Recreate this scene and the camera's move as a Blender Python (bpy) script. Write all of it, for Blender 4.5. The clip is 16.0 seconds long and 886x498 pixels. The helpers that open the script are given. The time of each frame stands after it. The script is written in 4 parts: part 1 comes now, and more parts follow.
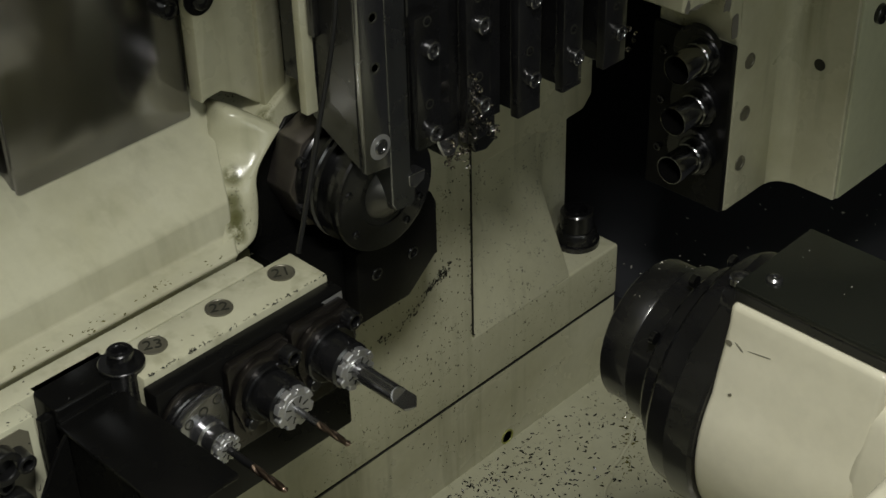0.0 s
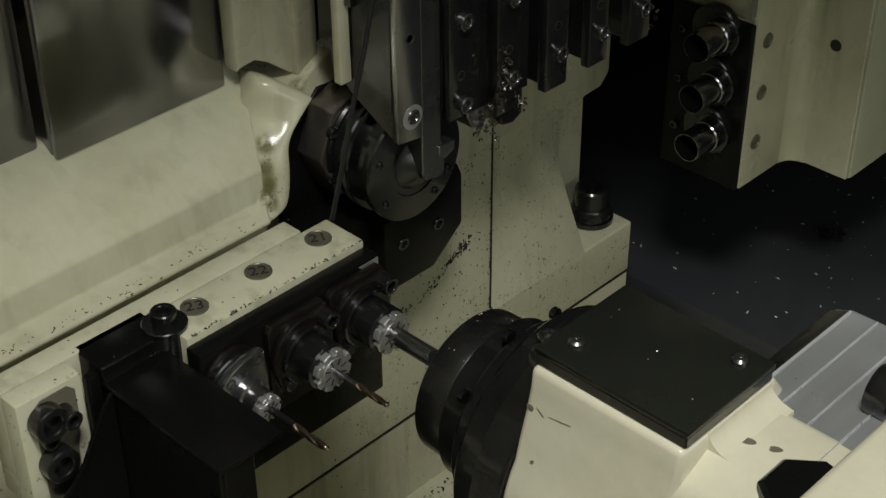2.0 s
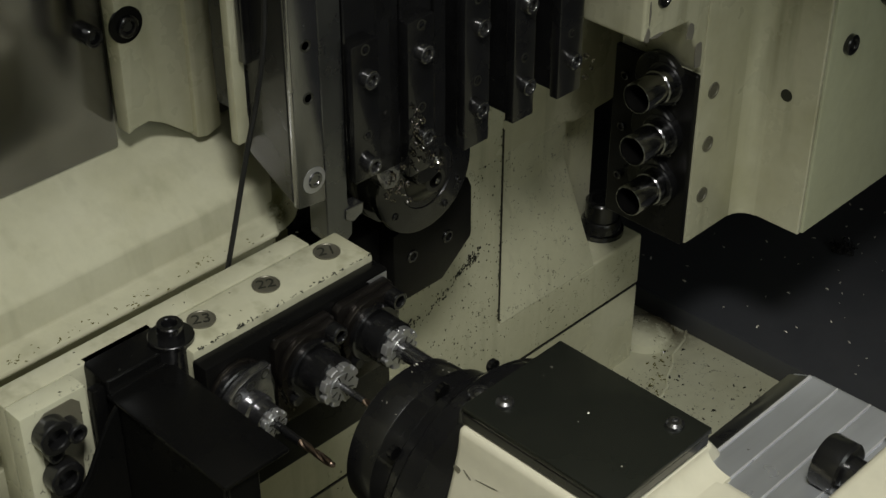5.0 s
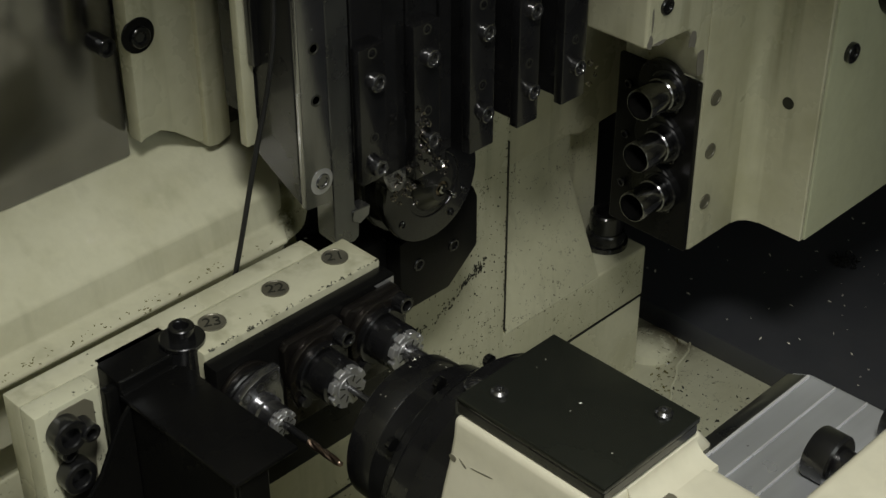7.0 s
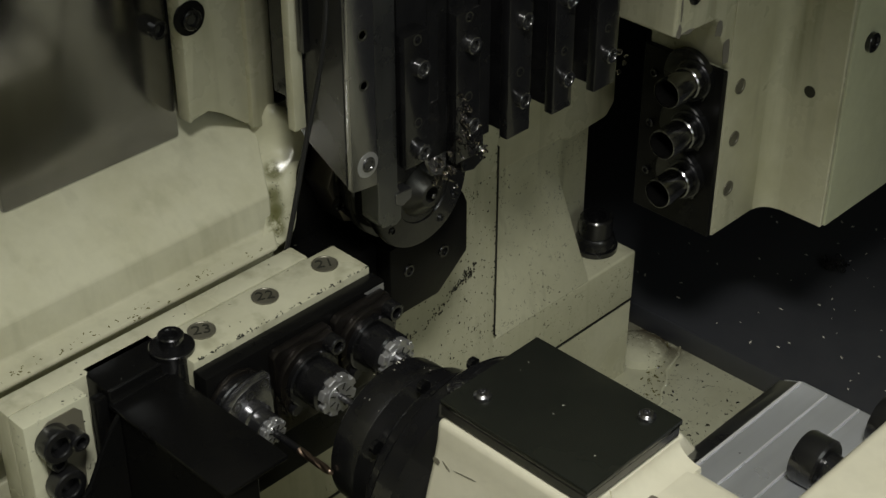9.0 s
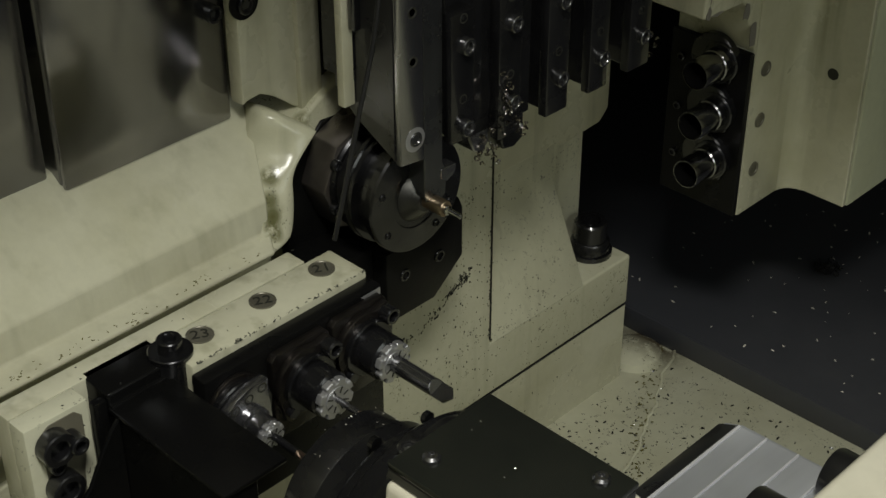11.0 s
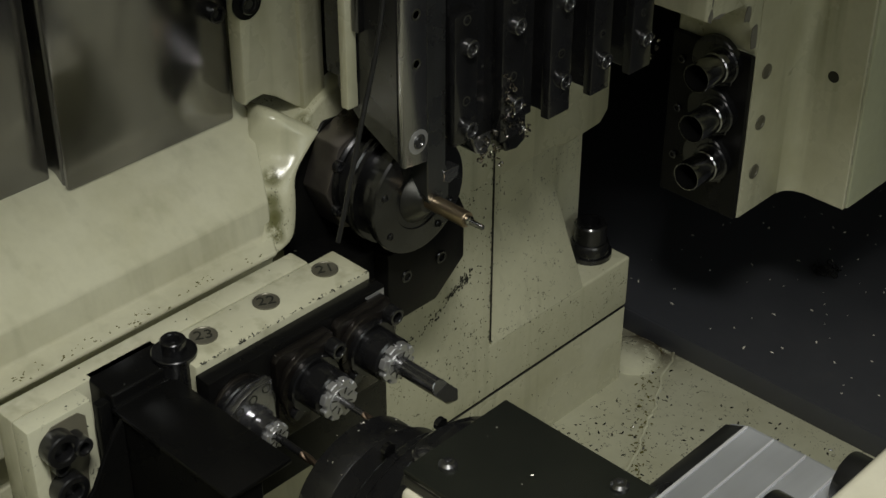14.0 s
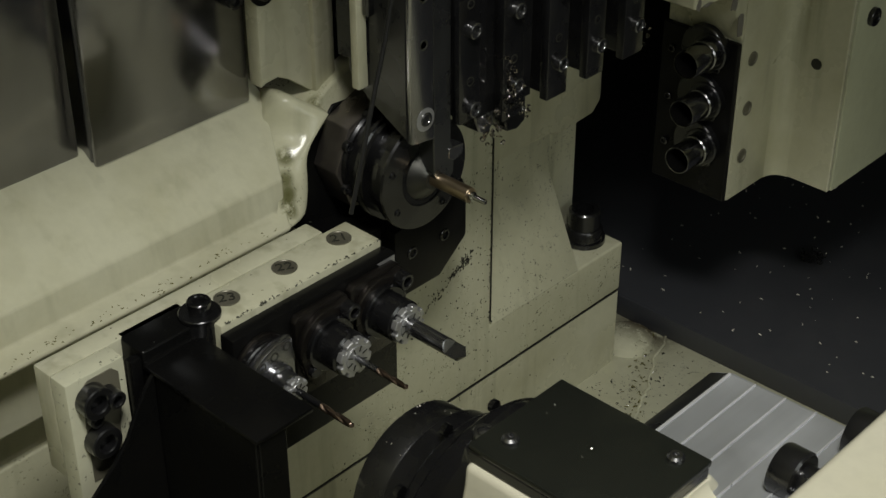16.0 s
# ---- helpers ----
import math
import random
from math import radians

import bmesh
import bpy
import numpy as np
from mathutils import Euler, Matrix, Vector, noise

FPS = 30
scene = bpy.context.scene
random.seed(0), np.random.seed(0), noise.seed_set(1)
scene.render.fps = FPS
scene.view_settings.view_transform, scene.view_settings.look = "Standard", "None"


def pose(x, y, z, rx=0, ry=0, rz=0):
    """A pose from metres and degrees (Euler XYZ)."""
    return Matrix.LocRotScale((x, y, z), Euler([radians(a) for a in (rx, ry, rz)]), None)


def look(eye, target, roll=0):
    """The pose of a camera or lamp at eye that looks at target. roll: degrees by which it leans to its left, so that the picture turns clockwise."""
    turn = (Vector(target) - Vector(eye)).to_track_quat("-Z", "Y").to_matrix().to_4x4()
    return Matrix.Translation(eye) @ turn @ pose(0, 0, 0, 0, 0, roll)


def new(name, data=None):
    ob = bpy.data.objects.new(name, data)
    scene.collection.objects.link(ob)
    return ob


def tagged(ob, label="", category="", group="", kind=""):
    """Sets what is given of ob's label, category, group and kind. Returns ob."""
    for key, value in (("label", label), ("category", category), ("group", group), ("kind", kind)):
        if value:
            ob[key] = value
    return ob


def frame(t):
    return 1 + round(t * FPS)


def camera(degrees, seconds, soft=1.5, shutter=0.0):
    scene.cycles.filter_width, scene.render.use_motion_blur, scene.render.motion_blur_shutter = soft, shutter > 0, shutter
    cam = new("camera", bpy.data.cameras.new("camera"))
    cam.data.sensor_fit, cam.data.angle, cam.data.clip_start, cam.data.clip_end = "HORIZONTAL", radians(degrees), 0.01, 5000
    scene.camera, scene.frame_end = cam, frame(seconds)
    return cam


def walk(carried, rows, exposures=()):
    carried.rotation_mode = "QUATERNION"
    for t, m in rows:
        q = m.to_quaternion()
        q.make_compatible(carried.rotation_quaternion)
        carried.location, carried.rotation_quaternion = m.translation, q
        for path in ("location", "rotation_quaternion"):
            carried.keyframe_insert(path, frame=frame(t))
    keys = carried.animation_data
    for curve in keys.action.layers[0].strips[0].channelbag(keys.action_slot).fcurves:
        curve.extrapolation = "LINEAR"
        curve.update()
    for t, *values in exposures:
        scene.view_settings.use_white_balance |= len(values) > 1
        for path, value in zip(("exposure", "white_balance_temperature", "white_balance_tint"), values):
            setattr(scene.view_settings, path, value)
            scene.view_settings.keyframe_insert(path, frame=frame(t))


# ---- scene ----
cam = camera(32.0, 16.0, soft=1.5, shutter=0.3)
PATH = [
    (0, (0.4772, -0.4503, 0.3879), (0.1268, -0.1010, 0.0483), -1.54),
    (0.5, (0.4770, -0.4650, 0.3872), (0.1245, -0.1180, 0.0477), -1.20),
    (1, (0.4723, -0.4760, 0.3843), (0.1250, -0.1293, 0.0390), -0.49),
    (1.5, (0.4701, -0.4825, 0.3853), (0.1247, -0.1329, 0.0412), -0.50),
    (2, (0.4702, -0.4813, 0.3871), (0.1265, -0.1291, 0.0438), -0.43),
    (2.5, (0.4677, -0.4780, 0.3876), (0.1231, -0.1254, 0.0456), -0.20),
    (3, (0.4639, -0.4771, 0.3879), (0.1175, -0.1260, 0.0462), -0.06),
    (3.5, (0.4619, -0.4756, 0.3872), (0.1157, -0.1256, 0.0443), 0.01),
    (4, (0.4592, -0.4749, 0.3875), (0.1129, -0.1248, 0.0447), -0.00),
    (6.5, (0.4761, -0.4843, 0.3892), (0.1268, -0.1324, 0.0513), 0.12),
    (7, (0.4771, -0.4879, 0.3898), (0.1251, -0.1359, 0.0550), -0.09),
    (7.5, (0.4787, -0.4879, 0.3915), (0.1261, -0.1345, 0.0587), -0.36),
    (8, (0.4762, -0.4878, 0.3913), (0.1247, -0.1336, 0.0580), -0.21),
    (8.5, (0.4760, -0.4865, 0.3908), (0.1258, -0.1318, 0.0569), -0.20),
    (9, (0.4747, -0.4862, 0.3910), (0.1254, -0.1309, 0.0567), 0.02),
    (11.5, (0.4792, -0.4921, 0.3941), (0.1304, -0.1332, 0.0631), -0.13),
    (12, (0.4770, -0.4925, 0.3932), (0.1281, -0.1324, 0.0637), -0.13),
    (12.5, (0.4726, -0.4907, 0.3932), (0.1244, -0.1298, 0.0637), 0.04),
    (13, (0.4723, -0.4895, 0.3929), (0.1243, -0.1281, 0.0639), -0.06),
    (13.5, (0.4721, -0.4895, 0.3927), (0.1249, -0.1288, 0.0621), 0.07),
    (14, (0.4738, -0.4947, 0.3915), (0.1267, -0.1344, 0.0605), 0.13),
    (14.5, (0.4773, -0.5026, 0.3910), (0.1308, -0.1410, 0.0606), 0.14),
    (15, (0.4845, -0.5093, 0.3906), (0.1378, -0.1471, 0.0610), 0.12),
    (15.5, (0.4947, -0.5207, 0.3916), (0.1464, -0.1586, 0.0636), 0.07),
    (16, (0.5054, -0.5435, 0.3949), (0.1588, -0.1764, 0.0707), -0.07),
]
walk(cam, [(t, look(eye, target, roll)) for t, eye, target, roll in PATH])

# ---- light ----
world = bpy.data.worlds.new("workshop")
scene.world = world
world.use_nodes = True
world.node_tree.nodes["Background"].inputs[0].default_value = (0.75, 0.85, 0.95, 1)
world.node_tree.nodes["Background"].inputs[1].default_value = 0.034
scene.view_settings.exposure = 0.0


def area_lamp(name, eye, target, sx, sy, watts, color):
    data = bpy.data.lights.new(name, "AREA")
    data.shape, data.size, data.size_y, data.energy, data.color = "RECTANGLE", sx, sy, watts, color
    ob = new(name, data)
    ob.matrix_world = look(eye, target)
    return ob


area_lamp("machine_lamp", (0.52, -0.46, 1.0), (0.0, 0.06, -0.15), 0.24, 0.16, 9.8, (1.0, 0.99, 0.915))
# Added fill from the right for +x faces; stands for no known lamp.
area_lamp("fill_light", (1.08, -0.10, 0.36), (-0.1, 0.22, -0.12), 0.6, 0.5, 1.9, (0.95, 1.0, 0.95))

# ---- materials ----


def nodes_of(name):
    m = bpy.data.materials.new(name)
    m.use_nodes = True
    nt = m.node_tree
    return m, nt, nt.nodes["Principled BSDF"]


def link(nt, a, b):
    nt.links.new(a, b)


def noise_node(nt, scale, detail=4.0, rough=0.6, coord="Object"):
    tc = nt.nodes.new("ShaderNodeTexCoord")
    n = nt.nodes.new("ShaderNodeTexNoise")
    n.inputs["Scale"].default_value, n.inputs["Detail"].default_value, n.inputs["Roughness"].default_value = scale, detail, rough
    link(nt, tc.outputs[coord], n.inputs["Vector"])
    return n


def ramp(nt, src, stops):
    r = nt.nodes.new("ShaderNodeValToRGB")
    while len(r.color_ramp.elements) < len(stops):
        r.color_ramp.elements.new(0.5)
    for e, (p, c) in zip(r.color_ramp.elements, stops):
        e.position, e.color = p, (c if len(c) == 4 else (*c, 1))
    link(nt, src, r.inputs[0])
    return r


def mix(nt, fac, a, b, mode="MIX"):
    m = nt.nodes.new("ShaderNodeMix")
    m.data_type, m.blend_type = "RGBA", mode
    for s, v in ((0, fac), (6, a), (7, b)):
        if hasattr(v, "links"):
            link(nt, v, m.inputs[s])
        elif s == 0:
            m.inputs[0].default_value = v
        else:
            m.inputs[s].default_value = (*v, 1)
    return m.outputs[2]


def bump(nt, bsdf, src, strength, distance=0.0005):
    b = nt.nodes.new("ShaderNodeBump")
    b.inputs["Strength"].default_value, b.inputs["Distance"].default_value = strength, distance
    link(nt, src, b.inputs["Height"])
    link(nt, b.outputs[0], bsdf.inputs["Normal"])


def painted(name, base, stain, rough=0.35, speck=0.0, stain_amount=0.6, speck_scale=170.0, drip=0.0, grime=(), spec=0.5, grime_tone=(0.10, 0.10, 0.03), relief=0.18):
    """Machine paint: mottled base, oily stains, dark specks of swarf, orange-peel relief."""
    m, nt, b = nodes_of(name)
    big = noise_node(nt, 9.0, 5, 0.65)
    fine = noise_node(nt, 120.0, 3)
    c = mix(nt, ramp(nt, big.outputs[0], [(0.42, (0, 0, 0)), (0.75, (stain_amount,) * 3)]).outputs[0], base, stain)
    c = mix(nt, ramp(nt, fine.outputs[0], [(0.3, (0.12,) * 3), (0.6, (0, 0, 0))]).outputs[0], c, tuple(v * 0.6 for v in base))
    if drip:
        tc = nt.nodes.new("ShaderNodeTexCoord")
        mp = nt.nodes.new("ShaderNodeMapping")
        mp.inputs["Scale"].default_value = (60, 60, 6)
        link(nt, tc.outputs["Object"], mp.inputs[0])
        dn = nt.nodes.new("ShaderNodeTexNoise")
        dn.inputs["Scale"].default_value, dn.inputs["Detail"].default_value = 1.0, 3
        link(nt, mp.outputs[0], dn.inputs["Vector"])
        c = mix(nt, ramp(nt, dn.outputs[0], [(0.55, (0, 0, 0)), (0.72, (drip,) * 3)]).outputs[0], c, tuple(v * 0.55 for v in stain))
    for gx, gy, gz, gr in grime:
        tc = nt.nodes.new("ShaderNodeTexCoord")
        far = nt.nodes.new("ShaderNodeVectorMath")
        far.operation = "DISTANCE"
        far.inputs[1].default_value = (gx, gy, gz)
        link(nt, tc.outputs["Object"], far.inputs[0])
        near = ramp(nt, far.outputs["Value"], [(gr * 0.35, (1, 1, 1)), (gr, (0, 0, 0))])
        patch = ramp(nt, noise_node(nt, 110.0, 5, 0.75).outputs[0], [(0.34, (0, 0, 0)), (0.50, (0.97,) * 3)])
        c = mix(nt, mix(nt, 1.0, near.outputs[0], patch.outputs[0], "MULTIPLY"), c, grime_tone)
    if speck:
        tc = nt.nodes.new("ShaderNodeTexCoord")
        wob = noise_node(nt, 240.0, 2)
        vo = nt.nodes.new("ShaderNodeTexVoronoi")
        vo.inputs["Scale"].default_value = speck_scale
        vo.inputs["Randomness"].default_value = 1.0
        add = nt.nodes.new("ShaderNodeMix")
        add.data_type = "RGBA"
        add.inputs[0].default_value = 0.02
        link(nt, tc.outputs["Object"], add.inputs[6])
        link(nt, wob.outputs[1], add.inputs[7])
        link(nt, add.outputs[2], vo.inputs["Vector"])
        near = ramp(nt, vo.outputs["Distance"], [(0.16, (1, 1, 1)), (0.26, (0, 0, 0))])
        pick = ramp(nt, noise_node(nt, 14.0, 3).outputs[0], [(0.5 - 0.12 * speck, (0, 0, 0)), (0.62, (1, 1, 1))])
        keep = ramp(nt, vo.outputs["Color"], [(0.35, (0, 0, 0)), (0.5, (1, 1, 1))])
        f = mix(nt, 1.0, near.outputs[0], mix(nt, 1.0, pick.outputs[0], keep.outputs[0], "MULTIPLY"), "MULTIPLY")
        c = mix(nt, f, c, (0.02, 0.018, 0.012))
    link(nt, c, b.inputs["Base Color"])
    r = ramp(nt, big.outputs[0], [(0.3, (rough * 0.7,) * 3), (0.75, (rough * 1.4,) * 3)])
    link(nt, r.outputs[0], b.inputs["Roughness"])
    b.inputs["Specular IOR Level"].default_value = spec
    bump(nt, b, fine.outputs[0], relief)
    return m


def metal(name, base, rough, metallic=1.0, worn=0.5, scale=60.0, brushed=(1, 1, 1), oil=0.0):
    m, nt, b = nodes_of(name)
    tc = nt.nodes.new("ShaderNodeTexCoord")
    mp = nt.nodes.new("ShaderNodeMapping")
    mp.inputs["Scale"].default_value = brushed
    link(nt, tc.outputs["Object"], mp.inputs[0])
    n = nt.nodes.new("ShaderNodeTexNoise")
    n.inputs["Scale"].default_value, n.inputs["Detail"].default_value = scale, 6
    link(nt, mp.outputs[0], n.inputs["Vector"])
    big = noise_node(nt, 25.0, 4)
    c = mix(nt, ramp(nt, n.outputs[0], [(0.35, (0, 0, 0)), (0.7, (worn,) * 3)]).outputs[0], base, tuple(v * 0.45 for v in base))
    link(nt, c, b.inputs["Base Color"])
    b.inputs["Metallic"].default_value = metallic
    link(nt, ramp(nt, big.outputs[0], [(0.3, (rough * 0.7,) * 3), (0.7, (min(1, rough * 1.5),) * 3)]).outputs[0], b.inputs["Roughness"])
    if oil:
        b.inputs["Coat Weight"].default_value = oil
        b.inputs["Coat Roughness"].default_value = 0.06
    bump(nt, b, n.outputs[0], 0.12, 0.0003)
    return m


GRIME_SPOTS = ((-0.1310, -0.0095, -0.0672, 0.0085), (-0.1222, -0.0168, -0.0768, 0.0080), (-0.1204, -0.0183, -0.0869, 0.0090), (-0.1160, -0.0215, -0.0940, 0.0080), (-0.1425, 0.0254, -0.0487, 0.007))
CREAM = painted("cream_machine_paint", (0.55, 0.54, 0.405), (0.36, 0.345, 0.21), 0.27, drip=0.45, stain_amount=0.8)
CREAM_SPECKED = painted("cream_paint_with_swarf", (0.63, 0.62, 0.46), (0.40, 0.39, 0.25), 0.36, speck=0.9, drip=0.5, stain_amount=0.5)
CREAM_STAINED = painted("cream_paint_with_grime", (0.58, 0.57, 0.42), (0.40, 0.39, 0.25), 0.22, speck=0.5, drip=0.25, stain_amount=0.5, grime=GRIME_SPOTS, relief=0.4)
CREAM_LEDGE = painted("cream_ledge_paint", (0.58, 0.57, 0.43), (0.40, 0.385, 0.245), 0.15, drip=0.22, stain_amount=0.8, relief=0.4)
# Cleaner cream, its base also lifted to make the sub spindle look better lit.
CREAM_CLEAN_LIT = painted("clean_lit_cream_paint", (0.72, 0.69, 0.55), (0.60, 0.57, 0.42), 0.2, stain_amount=0.6)
# Specks are dirt; base and corner spot also dimmed for shade down here.
CREAM_FLOOR = painted("dirty_dimmed_floor_paint", (0.57, 0.565, 0.425), (0.36, 0.34, 0.21), 0.4, speck=1.6, speck_scale=150.0, grime=((-0.150, 0.420, -0.43, 0.045),), grime_tone=(0.07, 0.055, 0.03))
GREEN_CREAM = painted("greenish_cream_paint", (0.56, 0.58, 0.42), (0.45, 0.46, 0.3), 0.34, drip=0.15)
BLACK_STEEL = metal("black_oxide_steel", (0.012, 0.012, 0.013), 0.26, 0.2, 0.6, oil=0.55)
DARK_STEEL = metal("oily_dark_steel", (0.050, 0.050, 0.053), 0.22, 0.85, 0.75, oil=0.6)
TOOL_STEEL = metal("ground_tool_steel", (0.36, 0.36, 0.375), 0.2, 0.95, 0.7, 40.0, (1, 1, 0.2), oil=0.2)
BROWN_STEEL = metal("browned_steel", (0.050, 0.044, 0.040), 0.28, 0.85, 0.6, oil=0.3)
FLANGE_STEEL = metal("browned_flange_steel", (0.19, 0.17, 0.155), 0.3, 0.85, 0.6, oil=0.3)
BRIGHT = metal("bright_ground_steel", (0.5, 0.5, 0.49), 0.16, 1.0, 0.25, 90.0)
NUT_STEEL = metal("nickel_collet_nut_steel", (0.60, 0.60, 0.605), 0.36, 0.8, 0.45)
SCREW = metal("oily_screw_steel", (0.24, 0.24, 0.245), 0.2, 0.95, 0.5, oil=0.6)
BLADE = metal("wet_grey_steel", (0.22, 0.225, 0.23), 0.28, 0.95, 0.6, 35.0, (1, 1, 0.25), oil=0.4)
SHEET = metal("brushed_sheet_steel", (0.33, 0.325, 0.335), 0.15, 0.97, 0.4, 30.0, (1, 1, 0.15))
SILVER = metal("bare_aluminium_cover", (0.66, 0.68, 0.72), 0.32, 0.7, 0.45, 50.0, (1, 0.1, 1))
# Near-white base puts the highlight along the slat edges into the colour.
EDGE_ALU = metal("whitened_aluminium_edge", (0.92, 0.92, 0.95), 0.3, 0.6, 0.1)
BRASS = metal("freshly_cut_brass", (0.52, 0.41, 0.28), 0.36, 1.0, 0.25, 120.0)
COPPER_TIP = metal("copper_smeared_drill_steel", (0.34, 0.25, 0.19), 0.3, 1.0, 0.7, 150.0)
SWARF = metal("curled_swarf", (0.42, 0.385, 0.36), 0.14, 1.0, 0.8, oil=0.5)
SLEEVE = metal("oily_sleeve_steel", (0.36, 0.36, 0.37), 0.17, 1.0, 0.5, oil=0.4)
CHIP = metal("small_bright_chip", (0.85, 0.8, 0.7), 0.3, 0.35, 0.3)
CONE_STEEL = metal("dull_cone_steel", (0.12, 0.119, 0.11), 0.38, 0.9, 0.4)
BLACK_PAINT = painted("black_paint", (0.005, 0.005, 0.005), (0.009, 0.0085, 0.0075), 0.3, stain_amount=0.7, spec=0.16)
PLATE_PAINT = painted("grey_black_plate_paint", (0.012, 0.0135, 0.011), (0.018, 0.019, 0.015), 0.22, stain_amount=0.7, spec=0.4)
TRAY_PAINT = painted("dark_tray_sheet", (0.045, 0.047, 0.054), (0.06, 0.06, 0.066), 0.42, stain_amount=0.7)
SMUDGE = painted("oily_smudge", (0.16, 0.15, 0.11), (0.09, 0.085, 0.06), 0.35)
WALL_PAINT = painted("dark_grey_wall_paint", (0.022, 0.023, 0.025), (0.03, 0.03, 0.03), 0.45)
RUBBER = painted("black_rubber", (0.008, 0.008, 0.008), (0.013, 0.013, 0.012), 0.45)
# Near-black for digits, dirt and swarf; also paints shade in holes and sockets.
INK = painted("dark_fill_and_hole_shade", (0.02, 0.02, 0.015), (0.03, 0.03, 0.02), 0.5)
TAG = metal("number_tag_metal", (0.21, 0.2, 0.155), 0.38, 0.6, 0.6)
GRIME = painted("oily_green_grime", (0.13, 0.12, 0.035), (0.06, 0.055, 0.02), 0.25)
PLUG_GREEN = painted("yellow_green_plug", (0.34, 0.35, 0.10), (0.16, 0.16, 0.05), 0.3)
GREY_PRIMER = painted("bare_primer", (0.19, 0.18, 0.155), (0.11, 0.10, 0.08), 0.4)

# ---- building blocks ----
AX = {"x": Matrix.Rotation(radians(90), 4, "Y"), "y": Matrix.Rotation(radians(-90), 4, "X"), "z": Matrix.Identity(4)}


def part(name, bm, mat, parent=None, label="", smooth=35):
    me = bpy.data.meshes.new(name)
    bmesh.ops.recalc_face_normals(bm, faces=bm.faces)
    for e in bm.edges:
        e.smooth = len(e.link_faces) == 2 and e.calc_face_angle(3.0) < radians(smooth)
    for f in bm.faces:
        f.smooth = True
    bm.to_mesh(me)
    bm.free()
    me.materials.append(mat)
    ob = new(name, me)
    if parent:
        ob.parent = parent
    if label:
        ob["label"] = label
    return ob


def thing(name, label, category, group="", kind=""):
    ob = new(name)
    ob.empty_display_size = 0.01
    return tagged(ob, label, category, group, kind)


def bm_bevel(bm, w, seg=2, angle=30):
    if w > 0:
        es = [e for e in bm.edges if len(e.link_faces) == 2 and e.calc_face_angle(0) > radians(angle)]
        bmesh.ops.bevel(bm, geom=es, offset=w, offset_type="OFFSET", segments=seg, profile=0.5, affect="EDGES", clamp_overlap=True)
    return bm


def box(x0, x1, y0, y1, z0, z1, bev=0.0006, seg=2):
    bm = bmesh.new()
    bmesh.ops.create_cube(bm, size=1)
    for v in bm.verts:
        v.co = Vector(((x0 + x1) / 2 + v.co.x * (x1 - x0), (y0 + y1) / 2 + v.co.y * (y1 - y0), (z0 + z1) / 2 + v.co.z * (z1 - z0)))
    return bm_bevel(bm, bev, seg)


def lathe(axis, c, profile, seg=48, cap=True):
    """Solid of revolution: profile of (along, radius) round an axis through c."""
    bm = bmesh.new()
    rings = []
    for a, r in profile:
        ring = []
        for i in range(seg):
            t = 2 * math.pi * i / seg
            p = {"x": (a, r * math.cos(t), r * math.sin(t)), "y": (r * math.cos(t), a, r * math.sin(t)), "z": (r * math.cos(t), r * math.sin(t), a)}[axis]
            ring.append(bm.verts.new(Vector(p) + Vector(c)))
        rings.append(ring)
    for a, b in zip(rings, rings[1:]):
        for i in range(seg):
            bm.faces.new((a[i], a[(i + 1) % seg], b[(i + 1) % seg], b[i]))
    if cap:
        bm.faces.new(rings[0])
        bm.faces.new(rings[-1])
    return bm


def prism(axis, pts, a, b, bev=0.0006, seg=2):
    """Polygon pushed along an axis from a to b. pts are the two other coordinates in order."""
    bm = bmesh.new()
    mk = {"x": lambda p, s: (s, p[0], p[1]), "y": lambda p, s: (p[0], s, p[1]), "z": lambda p, s: (p[0], p[1], s)}[axis]
    lo = [bm.verts.new(mk(p, a)) for p in pts]
    hi = [bm.verts.new(mk(p, b)) for p in pts]
    n = len(pts)
    bm.faces.new(lo)
    bm.faces.new(hi)
    for i in range(n):
        bm.faces.new((lo[i], lo[(i + 1) % n], hi[(i + 1) % n], hi[i]))
    bmesh.ops.recalc_face_normals(bm, faces=bm.faces)
    return bm_bevel(bm, bev, seg)


def ngon(cy, cz, r, n, turn=0.0):
    return [(cy + r * math.cos(2 * math.pi * i / n + turn), cz + r * math.sin(2 * math.pi * i / n + turn)) for i in range(n)]


def join(*bms):
    out = bmesh.new()
    for b in bms:
        me = bpy.data.meshes.new("tmp")
        b.to_mesh(me)
        b.free()
        out.from_mesh(me)
        bpy.data.meshes.remove(me)
    return out


def tube(points, r, seg=10):
    """Round wire through points."""
    bm = bmesh.new()
    pts = [Vector(p) for p in points]
    rings = []
    up = Vector((0.3, 0.9, 0.2))
    for i, p in enumerate(pts):
        d = (pts[min(i + 1, len(pts) - 1)] - pts[max(i - 1, 0)]).normalized()
        u = d.cross(up).normalized()
        v = d.cross(u).normalized()
        rings.append([bm.verts.new(p + r * (math.cos(2 * math.pi * k / seg) * u + math.sin(2 * math.pi * k / seg) * v)) for k in range(seg)])
    for a, b in zip(rings, rings[1:]):
        for k in range(seg):
            bm.faces.new((a[k], a[(k + 1) % seg], b[(k + 1) % seg], b[k]))
    bm.faces.new(rings[0])
    bm.faces.new(rings[-1])
    return bm


